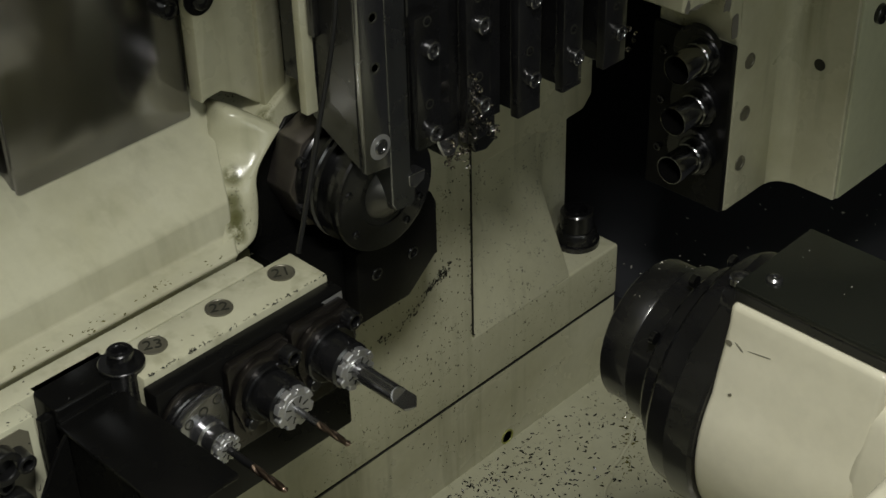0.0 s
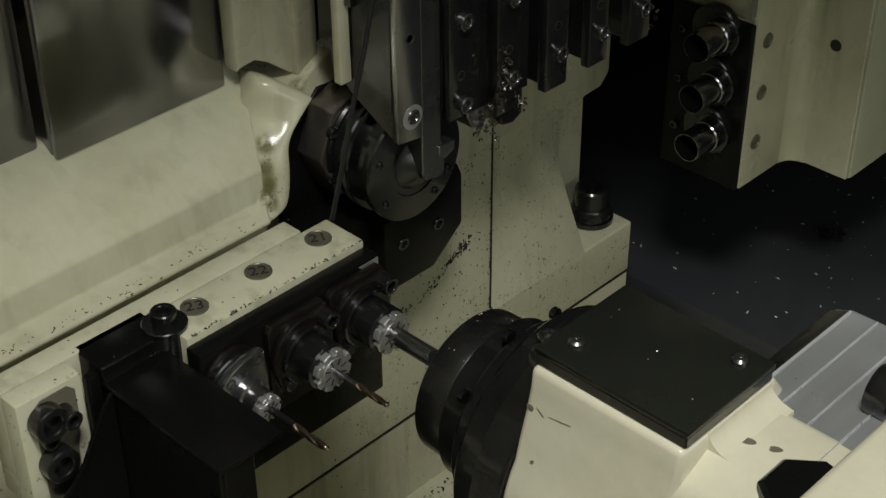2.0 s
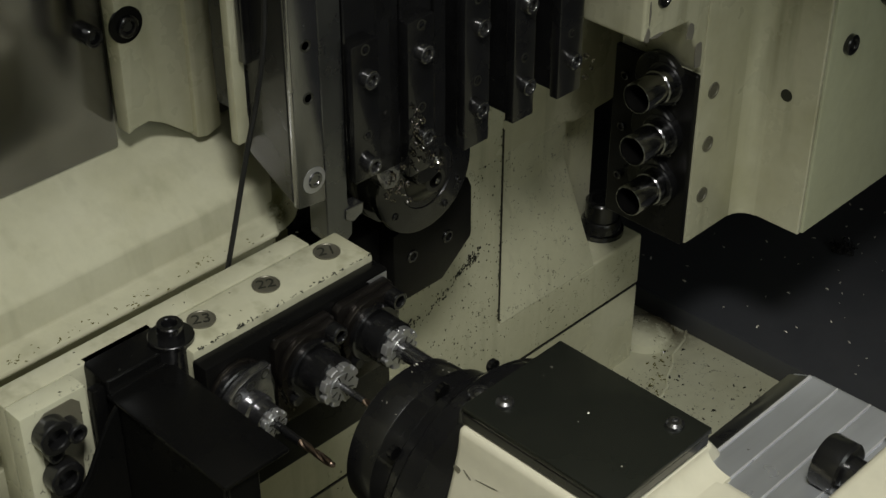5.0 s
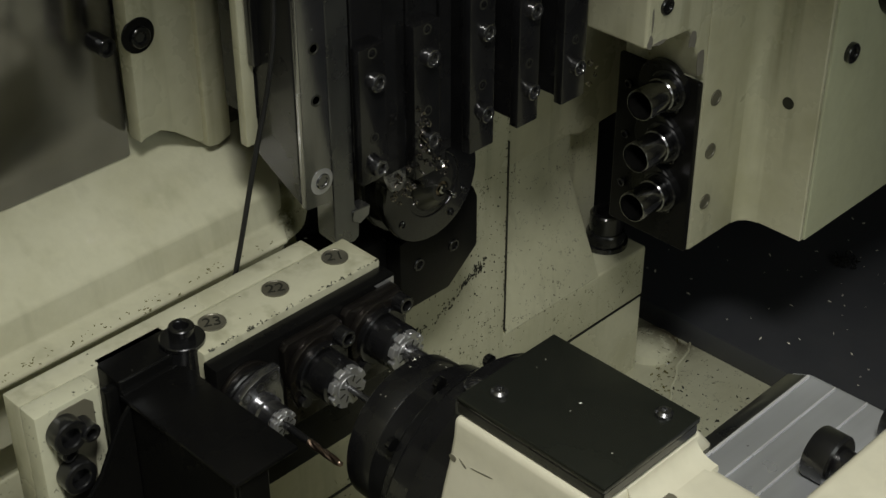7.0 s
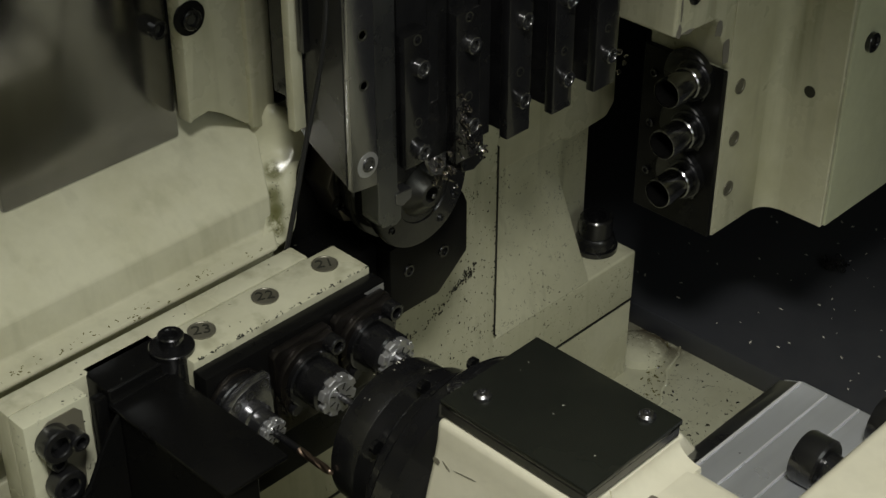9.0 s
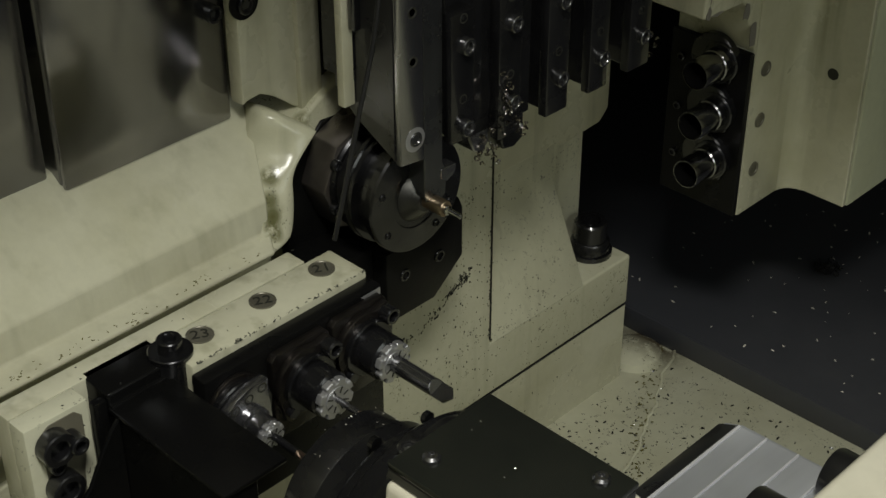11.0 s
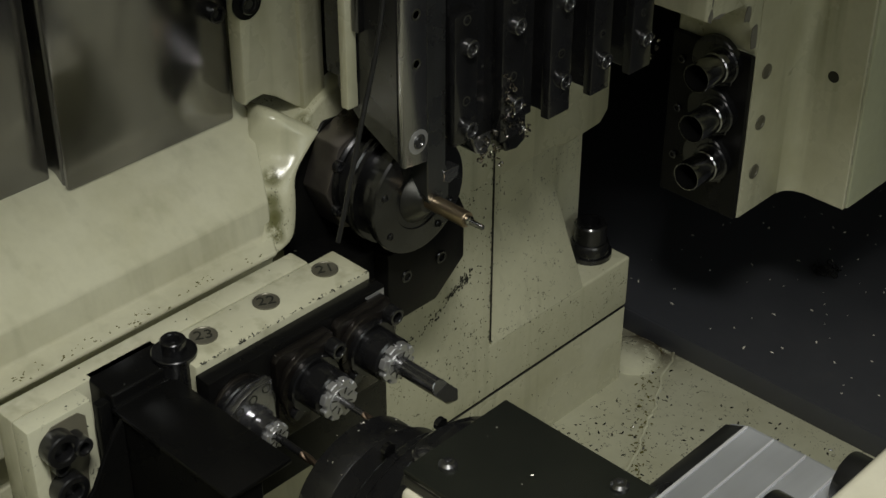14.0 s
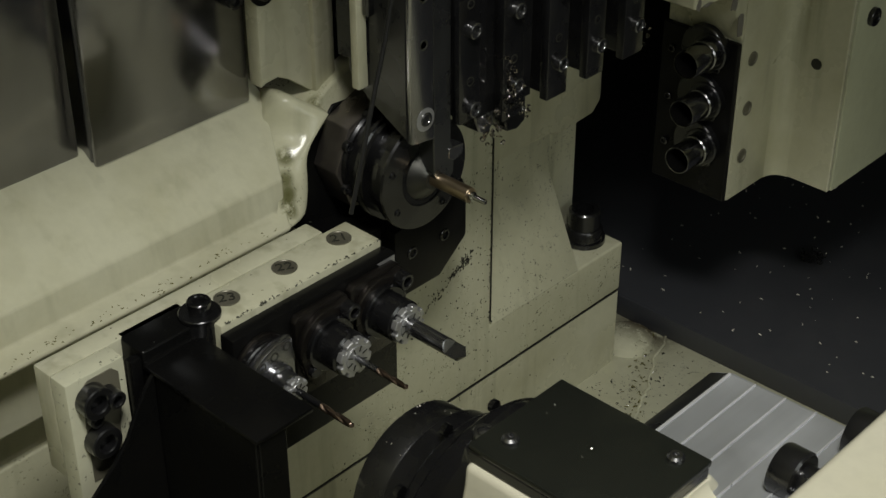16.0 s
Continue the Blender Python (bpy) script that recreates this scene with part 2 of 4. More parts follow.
def cap_head(axis, c, r, h, way=1):
    """Socket head: knurled-looking cylinder with a hexagon recess, its seat at c."""
    s = way
    return lathe(axis, c, [(0, r), (s * (h - 0.0006), r), (s * h, r - 0.0006), (s * h, r * 0.62), (s * (h - 0.0006), r * 0.55), (s * h * 0.35, r * 0.52)], 24)


def cap_screw(axis, c, r, h, parent, way=1, mat=None, name="cap_screw", label=""):
    ob = part(name, cap_head(axis, c, r, h, way), mat or DARK_STEEL, parent, label)
    s = {"x": Vector((1, 0, 0)), "y": Vector((0, 1, 0)), "z": Vector((0, 0, 1))}[axis] * way
    hexa = lathe(axis, Vector(c) + s * h * 0.3, [(0, r * 0.5), (way * 0.0003, r * 0.5)], 6)
    part("socket", hexa, INK, ob)
    return ob


AXY, AXZ = 0.059, -0.088  # the spindle's axis runs along x through here

# ---- the machine's casting and its enclosure ----


def settle(ob, base):
    """Moves a thing's origin to its base, its parts staying where they are."""
    ob.location = base
    for c in ob.children:
        c.location = Vector(c.location) - Vector(base)
    return ob


def build_casting():
    bed = thing("machine_bed", "cream painted machine bed casting, oily and speckled with swarf", "machine bed", kind="structure")
    ledge = [(-0.30, -0.03), (-0.175, -0.034), (-0.164, -0.0425), (-0.1225, -0.0760), (-0.1195, -0.0938), (-0.1020, -0.0946), (-0.1020, -0.0980), (-0.119, -0.105), (-0.121, -0.150), (-0.1450, -0.170), (-0.1450, -0.45), (-0.30, -0.45)]
    bm = prism("y", ledge, -0.75, 0.0, 0.0)
    for v in bm.verts:
        if v.co.y > -0.1:
            v.co.y = min(0.004, -0.0358 + (-0.0974 - v.co.x) * 0.62)
    part("ledge", bm_bevel(bm, 0.0016, 3), CREAM_LEDGE, bed, "glossy cream ledge, wet with oil")
    wall = [(-0.008, -0.062), (0.004, -0.058), (0.020, -0.052), (0.0385, -0.040), (0.0635, -0.030), (0.1948, -0.023),
            (0.1948, -0.306), (0.363, -0.306), (0.363, -0.3536), (-0.30, -0.3536), (-0.30, -0.190), (0.022, -0.185), (0.022, -0.110), (0.008, -0.085), (-0.0075, -0.075)]
    part("bush_wall", prism("x", wall, -0.26, -0.1410, 0.0022, 3), CREAM_STAINED, bed, "cream wall with green oily grime")
    valley = [(-0.1476, -0.0050, -0.0557), (-0.1373, -0.0115, -0.0641), (-0.1223, -0.0223, -0.0761), (-0.1208, -0.0244, -0.0861), (-0.1114, -0.0357, -0.0942), (-0.1030, -0.0480, -0.0946)]
    rim = [(-0.1270, 0.0151, -0.0578), (-0.1250, 0.0016, -0.0689), (-0.1220, -0.0004, -0.0856), (-0.1185, -0.0051, -0.0998), (-0.1120, -0.0146, -0.1024), (-0.1025, -0.0393, -0.0975)]
    crest = [(-0.156, -0.0075, -0.0470), (-0.146, -0.0040, -0.0270), (-0.139, 0.0039, -0.0274), (-0.133, 0.0174, -0.0374), (-0.128, 0.0296, -0.0466)]
    grid = [[Vector((-0.22, p[1] + 0.004 + 0.06 * (0.5 - k / 8), p[2] - 0.035)) for k, p in enumerate(crest)], [Vector(p) for p in crest]]
    for v, e in zip(valley, rim):
        v, e = Vector(v), Vector(e)
        out = Vector((0.0012, -0.0002, 0.0008))
        grid.append([v - Vector((0.0012, 0, 0.0012)), v.lerp(e, 0.25) - out * 0.2, v.lerp(e, 0.5) + out * 0.25, v.lerp(e, 0.8) + out, e])
    for r in grid:
        r.append(r[-1] + Vector((-0.0016, 0.0014, -0.0004)))
        r.append(r[-1] + Vector((-0.045, 0.004, -0.001)))
    for _ in range(2):
        finer = []
        for r in grid:
            finer.append([q for a, b in zip(r, r[1:]) for q in (a.lerp(b, 0.25), a.lerp(b, 0.75))])
            finer[-1][0], finer[-1][-1] = r[0], r[-1]
        grid = [finer[0]] + [[a.lerp(b, f) for a, b in zip(u, w)] for u, w in zip(finer, finer[1:]) for f in (0.25, 0.75)] + [finer[-1]]
    bm = bmesh.new()
    vs = [[bm.verts.new(p) for p in r] for r in grid]
    for a, b in zip(vs, vs[1:]):
        for j in range(len(a) - 1):
            bm.faces.new((a[j], a[j + 1], b[j + 1], b[j]))
    part("bush_boss", bm, CREAM_STAINED, bed, "rounded cream boss with green oily grime", 70)
    bm = bmesh.new()
    rows = []
    n = 30
    for i in range(n + 1):
        z = -0.150 - i / n * 0.156
        k = max(0.0, (-0.220 - z) / 0.086)
        yr = 0.2990 + 0.0065 * k ** 1.1
        xf = -0.1710 + 0.0300 * k
        rows.append([(xf, 0.1962, z), (xf, yr - 0.003, z), (xf - 0.0040, yr + 0.001, z), (xf - 0.013, yr + 0.004 + 0.003 * k, z), (-0.188, yr + 0.010 + 0.004 * k, z), (-0.1900, yr + 0.024, z), (-0.1905, max(0.354, yr + 0.032), z), (-0.24, max(0.355, yr + 0.034), z), (-0.24, 0.1962, z)])
    vs = [[bm.verts.new(p) for p in r] for r in rows]
    m = len(rows[0])
    for a, b in zip(vs, vs[1:]):
        for j in range(m):
            bm.faces.new((a[j], a[(j + 1) % m], b[(j + 1) % m], b[j]))
    bm.faces.new(vs[0])
    bm.faces.new(vs[-1])
    part("pillar", bm, CREAM_SPECKED, bed, "cream cast pillar flaring down to its foot", 50)
    head = [(0.1962, 0.3), (0.1962, -0.1880), (0.294, -0.1880), (0.306, -0.1925), (0.350, -0.1900), (0.360, -0.1800), (0.360, 0.3)]
    part("pillar_head", prism("x", head, -0.24, -0.1702, 0.003, 3), CREAM, bed)
    # Darker cream than the pillar's, standing in for shade low on the casting.
    part("base", box(-0.26, -0.1412, -0.30, 0.3612, -0.60, -0.3556, 0.0003, 1), CREAM, bed)
    # Dark filler paints the shade inside the groove between wall and base.
    part("joint", box(-0.26, -0.1412, -0.2990, 0.3605, -0.3555, -0.3537, 0.0002, 1), RUBBER, bed, "dark filler strip painting the shade in the joint")
    part("dirt_line", box(-0.150, -0.1407, 0.1947, 0.1952, -0.302, -0.14, 0), INK, bed, "dark dirt along the edge of the casting")
    part("fitting_plug", lathe("x", (-0.1412, 0.232, -0.424), [(0, 0.0068), (0.0006, 0.0066), (0.0007, 0.0055), (-0.0005, 0.005)], 20), PLUG_GREEN, bed)
    lump = lathe("z", (-0.150, 0.392, 0), [(-0.4305, 0.026), (-0.424, 0.023), (-0.419, 0.014), (-0.4178, 0.004)], 28)
    bead = [(-0.128, 0.420, -0.4285), (-0.1165, 0.392, -0.4288), (-0.0997, 0.3613, -0.4290), (-0.0890, 0.340, -0.4290), (-0.0782, 0.3151, -0.4290), (-0.0644, 0.2805, -0.4290), (-0.05, 0.245, -0.4290), (-0.03, 0.20, -0.4290)]
    rr = random.Random(3)
    seam = [Vector(a).lerp(Vector(b), k / 5) + Vector((rr.gauss(0, 0.0014), rr.gauss(0, 0.0012), rr.gauss(0, 0.0004))) for a, b in zip(bead, bead[1:]) for k in range(5)]
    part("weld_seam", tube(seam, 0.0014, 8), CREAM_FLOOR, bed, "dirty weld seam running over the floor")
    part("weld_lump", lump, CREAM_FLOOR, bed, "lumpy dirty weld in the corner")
    return bed


def build_enclosure():
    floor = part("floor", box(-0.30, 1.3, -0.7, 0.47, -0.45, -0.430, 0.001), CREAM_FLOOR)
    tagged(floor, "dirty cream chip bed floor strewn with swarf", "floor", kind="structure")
    tray = thing("chip_tray", "dark grey sheet metal chip tray with bright chips", "chip tray", kind="structure")
    part("tray_top", prism("z", [(-0.60, 0.417), (1.29, 0.438), (1.29, 1.1), (-0.60, 1.1)], -0.4108, -0.4078, 0.001), TRAY_PAINT, tray)
    part("tray_lip", prism("z", [(-0.60, 0.415), (1.29, 0.436), (1.29, 0.442), (-0.60, 0.421)], -0.43, -0.4085, 0.001), TRAY_PAINT, tray)
    back = part("wall_back", box(-0.62, 1.3, 1.1, 1.13, -0.6, 1.2, 0.002), WALL_PAINT)
    tagged(back, "black painted rear wall of the enclosure", "wall", kind="structure")
    left = part("wall_left", box(-0.63, -0.6, -0.8, 1.1, -0.6, 1.2, 0.002), WALL_PAINT)
    tagged(left, "black inner wall behind the slides", "wall", kind="structure")
    right = part("wall_right", box(1.3, 1.33, -0.8, 1.1, -0.6, 1.2, 0.002), CREAM)
    tagged(right, "cream enclosure side wall", "wall", kind="structure")
    # Unseen panel; its stepped edge is shaped to block lamp light.
    blocker = part("light_blocker", prism("z", [(-0.55, -0.6), (0.085, -0.6), (0.095, -0.25), (0.105, -0.18), (0.095, -0.08), (0.12, -0.03), (0.20, -0.005), (0.29, 0.03), (0.36, 0.15), (0.36, 1.05), (-0.55, 1.05)], 0.362, 0.378, 0.003), CREAM)
    tagged(blocker, "unseen cream panel added to shade slide, saddle and drilling unit", "cover", kind="structure")
    # Unseen wall, added as a reflector for faces turned towards -y.
    front = part("bounce_wall", box(-0.6, 0.24, -0.83, -0.80, -0.6, 1.2, 0.002), CREAM)
    tagged(front, "unseen cream wall added past the ledge to bounce light", "wall", kind="structure")
    roof = part("ceiling", box(-0.6, 1.3, 0.1, 1.1, 1.2, 1.22, 0.002), CREAM)
    tagged(roof, "cream enclosure roof sheet", "ceiling", kind="structure")


def build_foot_bolt():
    b = thing("anchor_bolt", "oily black hexagon bolt with washer on the cast foot", "bolt")
    c = (-0.168, 0.343, 0)
    part("washer", lathe("z", c, [(-0.306, 0.0185), (-0.302, 0.0185), (-0.3015, 0.017), (-0.3015, 0.006)], 40), BLACK_STEEL, b)
    part("collar", lathe("z", c, [(-0.3015, 0.0165), (-0.294, 0.016), (-0.292, 0.0145)], 32), BLACK_STEEL, b)
    part("socket_head", lathe("z", c, [(-0.292, 0.0135), (-0.277, 0.0135), (-0.2755, 0.0122), (-0.2755, 0.0085), (-0.285, 0.0078)], 32), BLACK_STEEL, b)
    settle(b, (-0.172, 0.343, -0.306))


def build_guide_bush():
    g = thing("guide_bush_holder", "oily black steel guide bush holder bolted to the casting", "guide bush")
    # Black plate on the solid wall paints the shaded pocket round the flange.
    part("pocket_shade_plate", prism("x", [(0.112, -0.060), (0.0389, -0.0535), (0.0135, -0.081), (0.0125, -0.1195), (0.005, -0.130), (0.03, -0.165), (0.112, -0.165)], -0.148, -0.1395, 0.0006, 1), BLACK_PAINT, g)
    part("octagon_flange", prism("x", ngon(AXY, AXZ, 0.0392, 8, 0.0), -0.1395, -0.1180, 0.0012, 2), FLANGE_STEEL, g, "browned octagonal steel flange")
    part("flange_ring", lathe("x", (0, AXY, AXZ), [(-0.1185, 0.0352), (-0.1165, 0.0352), (-0.1150, 0.0340), (-0.1148, 0.030)], 72), DARK_STEEL, g, "dark ring with a turned chamfer")
    part("neck", lathe("x", (0, AXY, AXZ), [(-0.116, 0.0320), (-0.103, 0.0320)], 64), BLACK_STEEL, g)
    part("front_ring", lathe("x", (0, AXY, AXZ), [(-0.107, 0.0315), (-0.1055, 0.0368), (-0.1040, 0.0382), (-0.1015, 0.0382), (-0.1005, 0.0368), (-0.0990, 0.0368), (-0.0980, 0.0380), (-0.0965, 0.0378), (-0.0960, 0.033)], 72), DARK_STEEL, g, "dark ring with two turned lips")
    part("nut", lathe("x", (0, AXY, AXZ), [(-0.0965, 0.0335), (-0.0868, 0.0340), (-0.0862, 0.0368), (-0.0805, 0.0380), (-0.0790, 0.0373), (-0.0786, 0.0358), (-0.0784, 0.0255), (-0.0777, 0.0222), (-0.0777, 0.0212), (-0.0785, 0.0207), (-0.0785, 0.0175)], 72), DARK_STEEL, g, "dark steel nut with a turned groove")
    part("bush_nose", lathe("x", (0, AXY, AXZ), [(-0.084, 0.0178), (-0.0795, 0.0175), (-0.0775, 0.0165), (-0.0715, 0.0085), (-0.0705, 0.0075), (-0.0705, 0.005), (-0.078, 0.0048)], 64), CONE_STEEL, g, "grey ground cone of the guide bush")
    clamp = [(AXY - 0.012, -0.134), (AXY + 0.022, -0.1305), (AXY + 0.052, -0.119), (AXY + 0.056, -0.128), (AXY + 0.056, -0.165), (AXY + 0.03, -0.186), (AXY - 0.012, -0.186)]
    part("clamp_block", prism("x", clamp, -0.132, -0.0945, 0.0012, 2), BLACK_PAINT, g)
    part("side_block", prism("x", [(AXY - 0.055, -0.13), (AXY - 0.0125, -0.134), (AXY - 0.0125, -0.19), (AXY - 0.04, -0.19), (AXY - 0.055, -0.175)], -0.1425, -0.106, 0.0015, 2), BLACK_PAINT, g)
    for y in (0.0623, 0.0931):
        cap_screw("x", (-0.0975, y, -0.1552), 0.0045, 0.0042, g)
    for a in (200, 150, 110, 250):
        t = radians(a)
        cap_screw("x", (-0.1180, AXY + 0.0350 * math.cos(t), AXZ + 0.0350 * math.sin(t)), 0.0036, 0.004, g, mat=BLACK_STEEL)
    for a in (215, 300, 330, 160):
        t = radians(a)
        cap_screw("x", (-0.0792, AXY + 0.0308 * math.cos(t), AXZ + 0.0308 * math.sin(t)), 0.0025, 0.0018, g)
    settle(g, (-0.142, AXY, AXZ))


def build_workpiece():
    w = thing("brass_workpiece", "turned brass bar with a thin tip in the guide bush", "workpiece")
    part("bar", lathe("x", (0, AXY, AXZ), [(-0.16, 0.0050), (-0.0405, 0.0050), (-0.040, 0.0046)], 32), BRASS, w)
    part("tip", lathe("x", (0, AXY, AXZ), [(-0.0401, 0.0030), (-0.0378, 0.0030), (-0.0372, 0.0018), (-0.0282, 0.0017), (-0.0276, 0.0012)], 24), BRIGHT, w, "shiny thin turned brass pin")
    return settle(w, (-0.0705, AXY, AXZ))


# ---- the fixed drill block ----


def build_drill_block():
    b = thing("drill_block", "cream block carrying three numbered drills", "tool block")
    part("body", box(-0.0410, -0.0125, -0.1585, -0.0445, -0.125, -0.06, 0.0012, 2), CREAM, b)
    part("back_strip", box(-0.0556, -0.0418, -0.2415, -0.061, -0.125, -0.0602, 0.0010, 2), CREAM, b)
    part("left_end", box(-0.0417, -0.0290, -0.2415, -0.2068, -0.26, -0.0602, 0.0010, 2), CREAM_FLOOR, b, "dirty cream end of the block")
    part("screw_boss", lathe("z", (-0.0285, -0.159, 0), [(-0.125, 0.0108), (-0.0597, 0.0108)], 32), BLACK_STEEL, b)
    part("front_plate", box(-0.0124, -0.002, -0.16, -0.0440, -0.152, -0.0635, 0.0012, 2), BLACK_PAINT, b)
    # Flat plate: oil stain plus the recess's shade, both put into its colour.
    part("pocket_patch", prism("x", [(-0.2335, -0.0665), (-0.2290, -0.0630), (-0.2150, -0.0630), (-0.2110, -0.0670), (-0.2110, -0.084), (-0.2140, -0.100), (-0.2150, -0.125), (-0.2335, -0.125)], -0.0291, -0.0286, 0.0002, 1), SMUDGE, b, "flat patch dark with oil stain and painted recess shade")
    part("bare_patch", prism("x", [(-0.0585, -0.0652), (-0.0452, -0.0650), (-0.0452, -0.0775)], -0.0030, -0.0016, 0.0), NUT_STEEL, b, "scraped bare metal corner")
    for i, y in enumerate((-0.06, -0.10, -0.14)):
        tag = part("number_tag", lathe("z", (-0.03, y, 0), [(-0.0602, 0.0071), (-0.0594, 0.0071), (-0.0592, 0.0067), (-0.0592, 0.0064), (-0.0595, 0.0061), (-0.0595, 0.0001)], 36), TAG, b, "round engraved metal number tag")
        for k, ch in enumerate(str(21 + i)):
            cu = bpy.data.curves.new("digit", "FONT")
            cu.body, cu.size, cu.align_x, cu.align_y, cu.extrude = ch, 0.0098, "CENTER", "CENTER", 0.0002
            tmp = bpy.data.objects.new("digit", cu)
            scene.collection.objects.link(tmp)
            dg = bpy.context.evaluated_depsgraph_get()
            me = bpy.data.meshes.new_from_object(tmp.evaluated_get(dg))
            bpy.data.objects.remove(tmp)
            me.materials.clear()
            me.materials.append(INK)
            d = new("digit", me)
            d.parent = tag
            d.matrix_local = pose(-0.03, y, -0.0594, 0, 0, 62) @ pose((k - 0.5) * 0.0050, 0, 0)
    for y, z, r, h in ((-0.2290, -0.0735, 0.0088, 0.008), (-0.2275, -0.0990, 0.0088, 0.008), (-0.2292, -0.0855, 0.0042, 0.005), (-0.2195, -0.0755, 0.0048, 0.010)):
        cap_screw("x", (-0.0285, y, z), r, h, b, mat=BLACK_STEEL, label="oily black cap screw")
    settle(b, (-0.035, -0.14, -0.125))


def build_guard():
    g = thing("guard_bracket", "black bent sheet guard screwed over the drill block", "guard")
    part("rear_cap", prism("z", [(-0.0475, -0.1990), (-0.0240, -0.1990), (-0.0240, -0.1645), (-0.030, -0.1590), (-0.0475, -0.1590)], -0.12, -0.0602, 0.0015, 3), BLACK_PAINT, g)
    part("side_flap", box(-0.0300, -0.0243, -0.2065, -0.1994, -0.43, -0.0625, 0.0012, 2), BLACK_PAINT, g)
    part("top_sheet", box(-0.0245, 0.0624, -0.2003, -0.1642, -0.0700, -0.0668, 0.0012, 2), BLACK_PAINT, g)
    part("bend_rib", box(-0.0260, -0.0215, -0.1990, -0.1625, -0.0680, -0.0660, 0.0008, 2), BLACK_PAINT, g)
    part("side_sheet", prism("y", [(-0.046, -0.0702), (0.0600, -0.0702), (0.0600, -0.43), (-0.046, -0.43)], -0.1992, -0.1970, 0.0006, 1), BLACK_PAINT, g)
    part("front_sheet", box(0.0580, 0.0602, -0.1969, -0.1800, -0.43, -0.0702, 0.0006, 1), BLACK_PAINT, g)
    part("gusset", prism("x", [(-0.1993, -0.0680), (-0.2050, -0.0740), (-0.2110, -0.0830), (-0.2200, -0.0990), (-0.2290, -0.1090), (-0.32, -0.19), (-0.32, -0.43), (-0.1993, -0.43)], -0.018, -0.0155, 0.0006, 1), BLACK_PAINT, g)
    part("back_sheet", box(-0.0475, -0.0455, -0.1969, -0.16, -0.43, -0.121, 0.0006, 1), BLACK_PAINT, g)
    settle(g, (0.0, -0.18, -0.43))
    s = thing("clamp_screw", "socket cap screw with wide washer on the guard", "screw")
    part("washer", lathe("z", (-0.0285, -0.159, 0), [(-0.0595, 0.0112), (-0.0578, 0.0112), (-0.0573, 0.0107), (-0.0573, 0.004)], 40), DARK_STEEL, s)
    cap_screw("z", (-0.0285, -0.159, -0.0573), 0.0064, 0.0068, s, name="head")
    settle(s, (-0.0285, -0.159, -0.0595))


def twist_drill(c, x0, x1, r, mat, name, label, tipmat, cut=0.5, helix=True):
    """A drill along x: a round shank, then a tip with two twisted flutes, or ground half away where helix is off."""
    d = thing(name, label, "drill bit", "drills in the block")
    xs = x0 + (x1 - x0) * cut
    part("shank", lathe("x", (0, c[0], c[1]), [(x0, r), (xs, r), (xs + 0.0002, r * 0.8)], 32), mat, d)
    bm = bmesh.new()
    n, k = 44, 28
    rings = []
    for i in range(n + 1):
        x = xs + (x1 - xs) * i / n
        tip = max(0.0, 1 - (x1 - x) / (r * 0.9))
        ring = []
        for j in range(k):
            a = 2 * math.pi * j / k
            f = 0.46 * max(0.0, math.cos(a * 2 - (x - x0) / (r * 2.1) * 2)) ** 1.5 * min(1.0, i / 5) if helix else 0.0
            rr = r * (1 - f) * (1 - 0.94 * tip)
            y, z = rr * math.cos(a), rr * math.sin(a)
            if not helix:
                over = (-0.35 * y + 0.94 * z) - r * (1.0 - 0.95 * min(1.0, i / 8))
                if over > 0:
                    y, z = y + 0.35 * over, z - 0.94 * over
            ring.append(bm.verts.new((x, c[0] + y, c[1] + z)))
        rings.append(ring)
    for a, b in zip(rings, rings[1:]):
        for j in range(k):
            bm.faces.new((a[j], a[(j + 1) % k], b[(j + 1) % k], b[j]))
    bm.faces.new(rings[0])
    bm.faces.new(rings[-1])
    part("cutting_tip", bm, tipmat, d, smooth=40)
    settle(d, (x0, c[0], c[1]))
    return d


def collet_nut(c, x0, x1, r, parent):
    """Slotted collet nut: eight lobes with notches, and letters' bars on its face."""
    pts = []
    n = 8
    for i in range(n):
        for da, rr in ((0, 0.82), (7, 0.82), (8.5, 1.0), (22.5, 1.0), (36.5, 1.0), (38, 0.82)):
            t = radians(i * 45 + da)
            pts.append((c[0] + r * rr * math.cos(t), c[1] + r * rr * math.sin(t)))
    nut = part("collet_nut", prism("x", pts, x0, x1, 0.0005, 1), NUT_STEEL, parent, "slotted bare steel collet nut")
    part("collet", lathe("x", (0, c[0], c[1]), [(x1 - 0.001, r * 0.66), (x1 + 0.0006, r * 0.64), (x1 + 0.0004, r * 0.3)], 24), NUT_STEEL, nut)
    for i in range(8):
        t = radians(i * 45 + 20)
        s = prism("x", [(-0.0003, r * 0.34), (0.0003, r * 0.34), (0.0003, r * 0.64), (-0.0003, r * 0.64)], x1 + 0.0005, x1 + 0.0009, 0)
        for v in s.verts:
            y, z = v.co.y, v.co.z
            v.co.y, v.co.z = c[0] + y * math.cos(t) - z * math.sin(t), c[1] + y * math.sin(t) + z * math.cos(t)
        part("slit", s, INK, nut)
    return nut


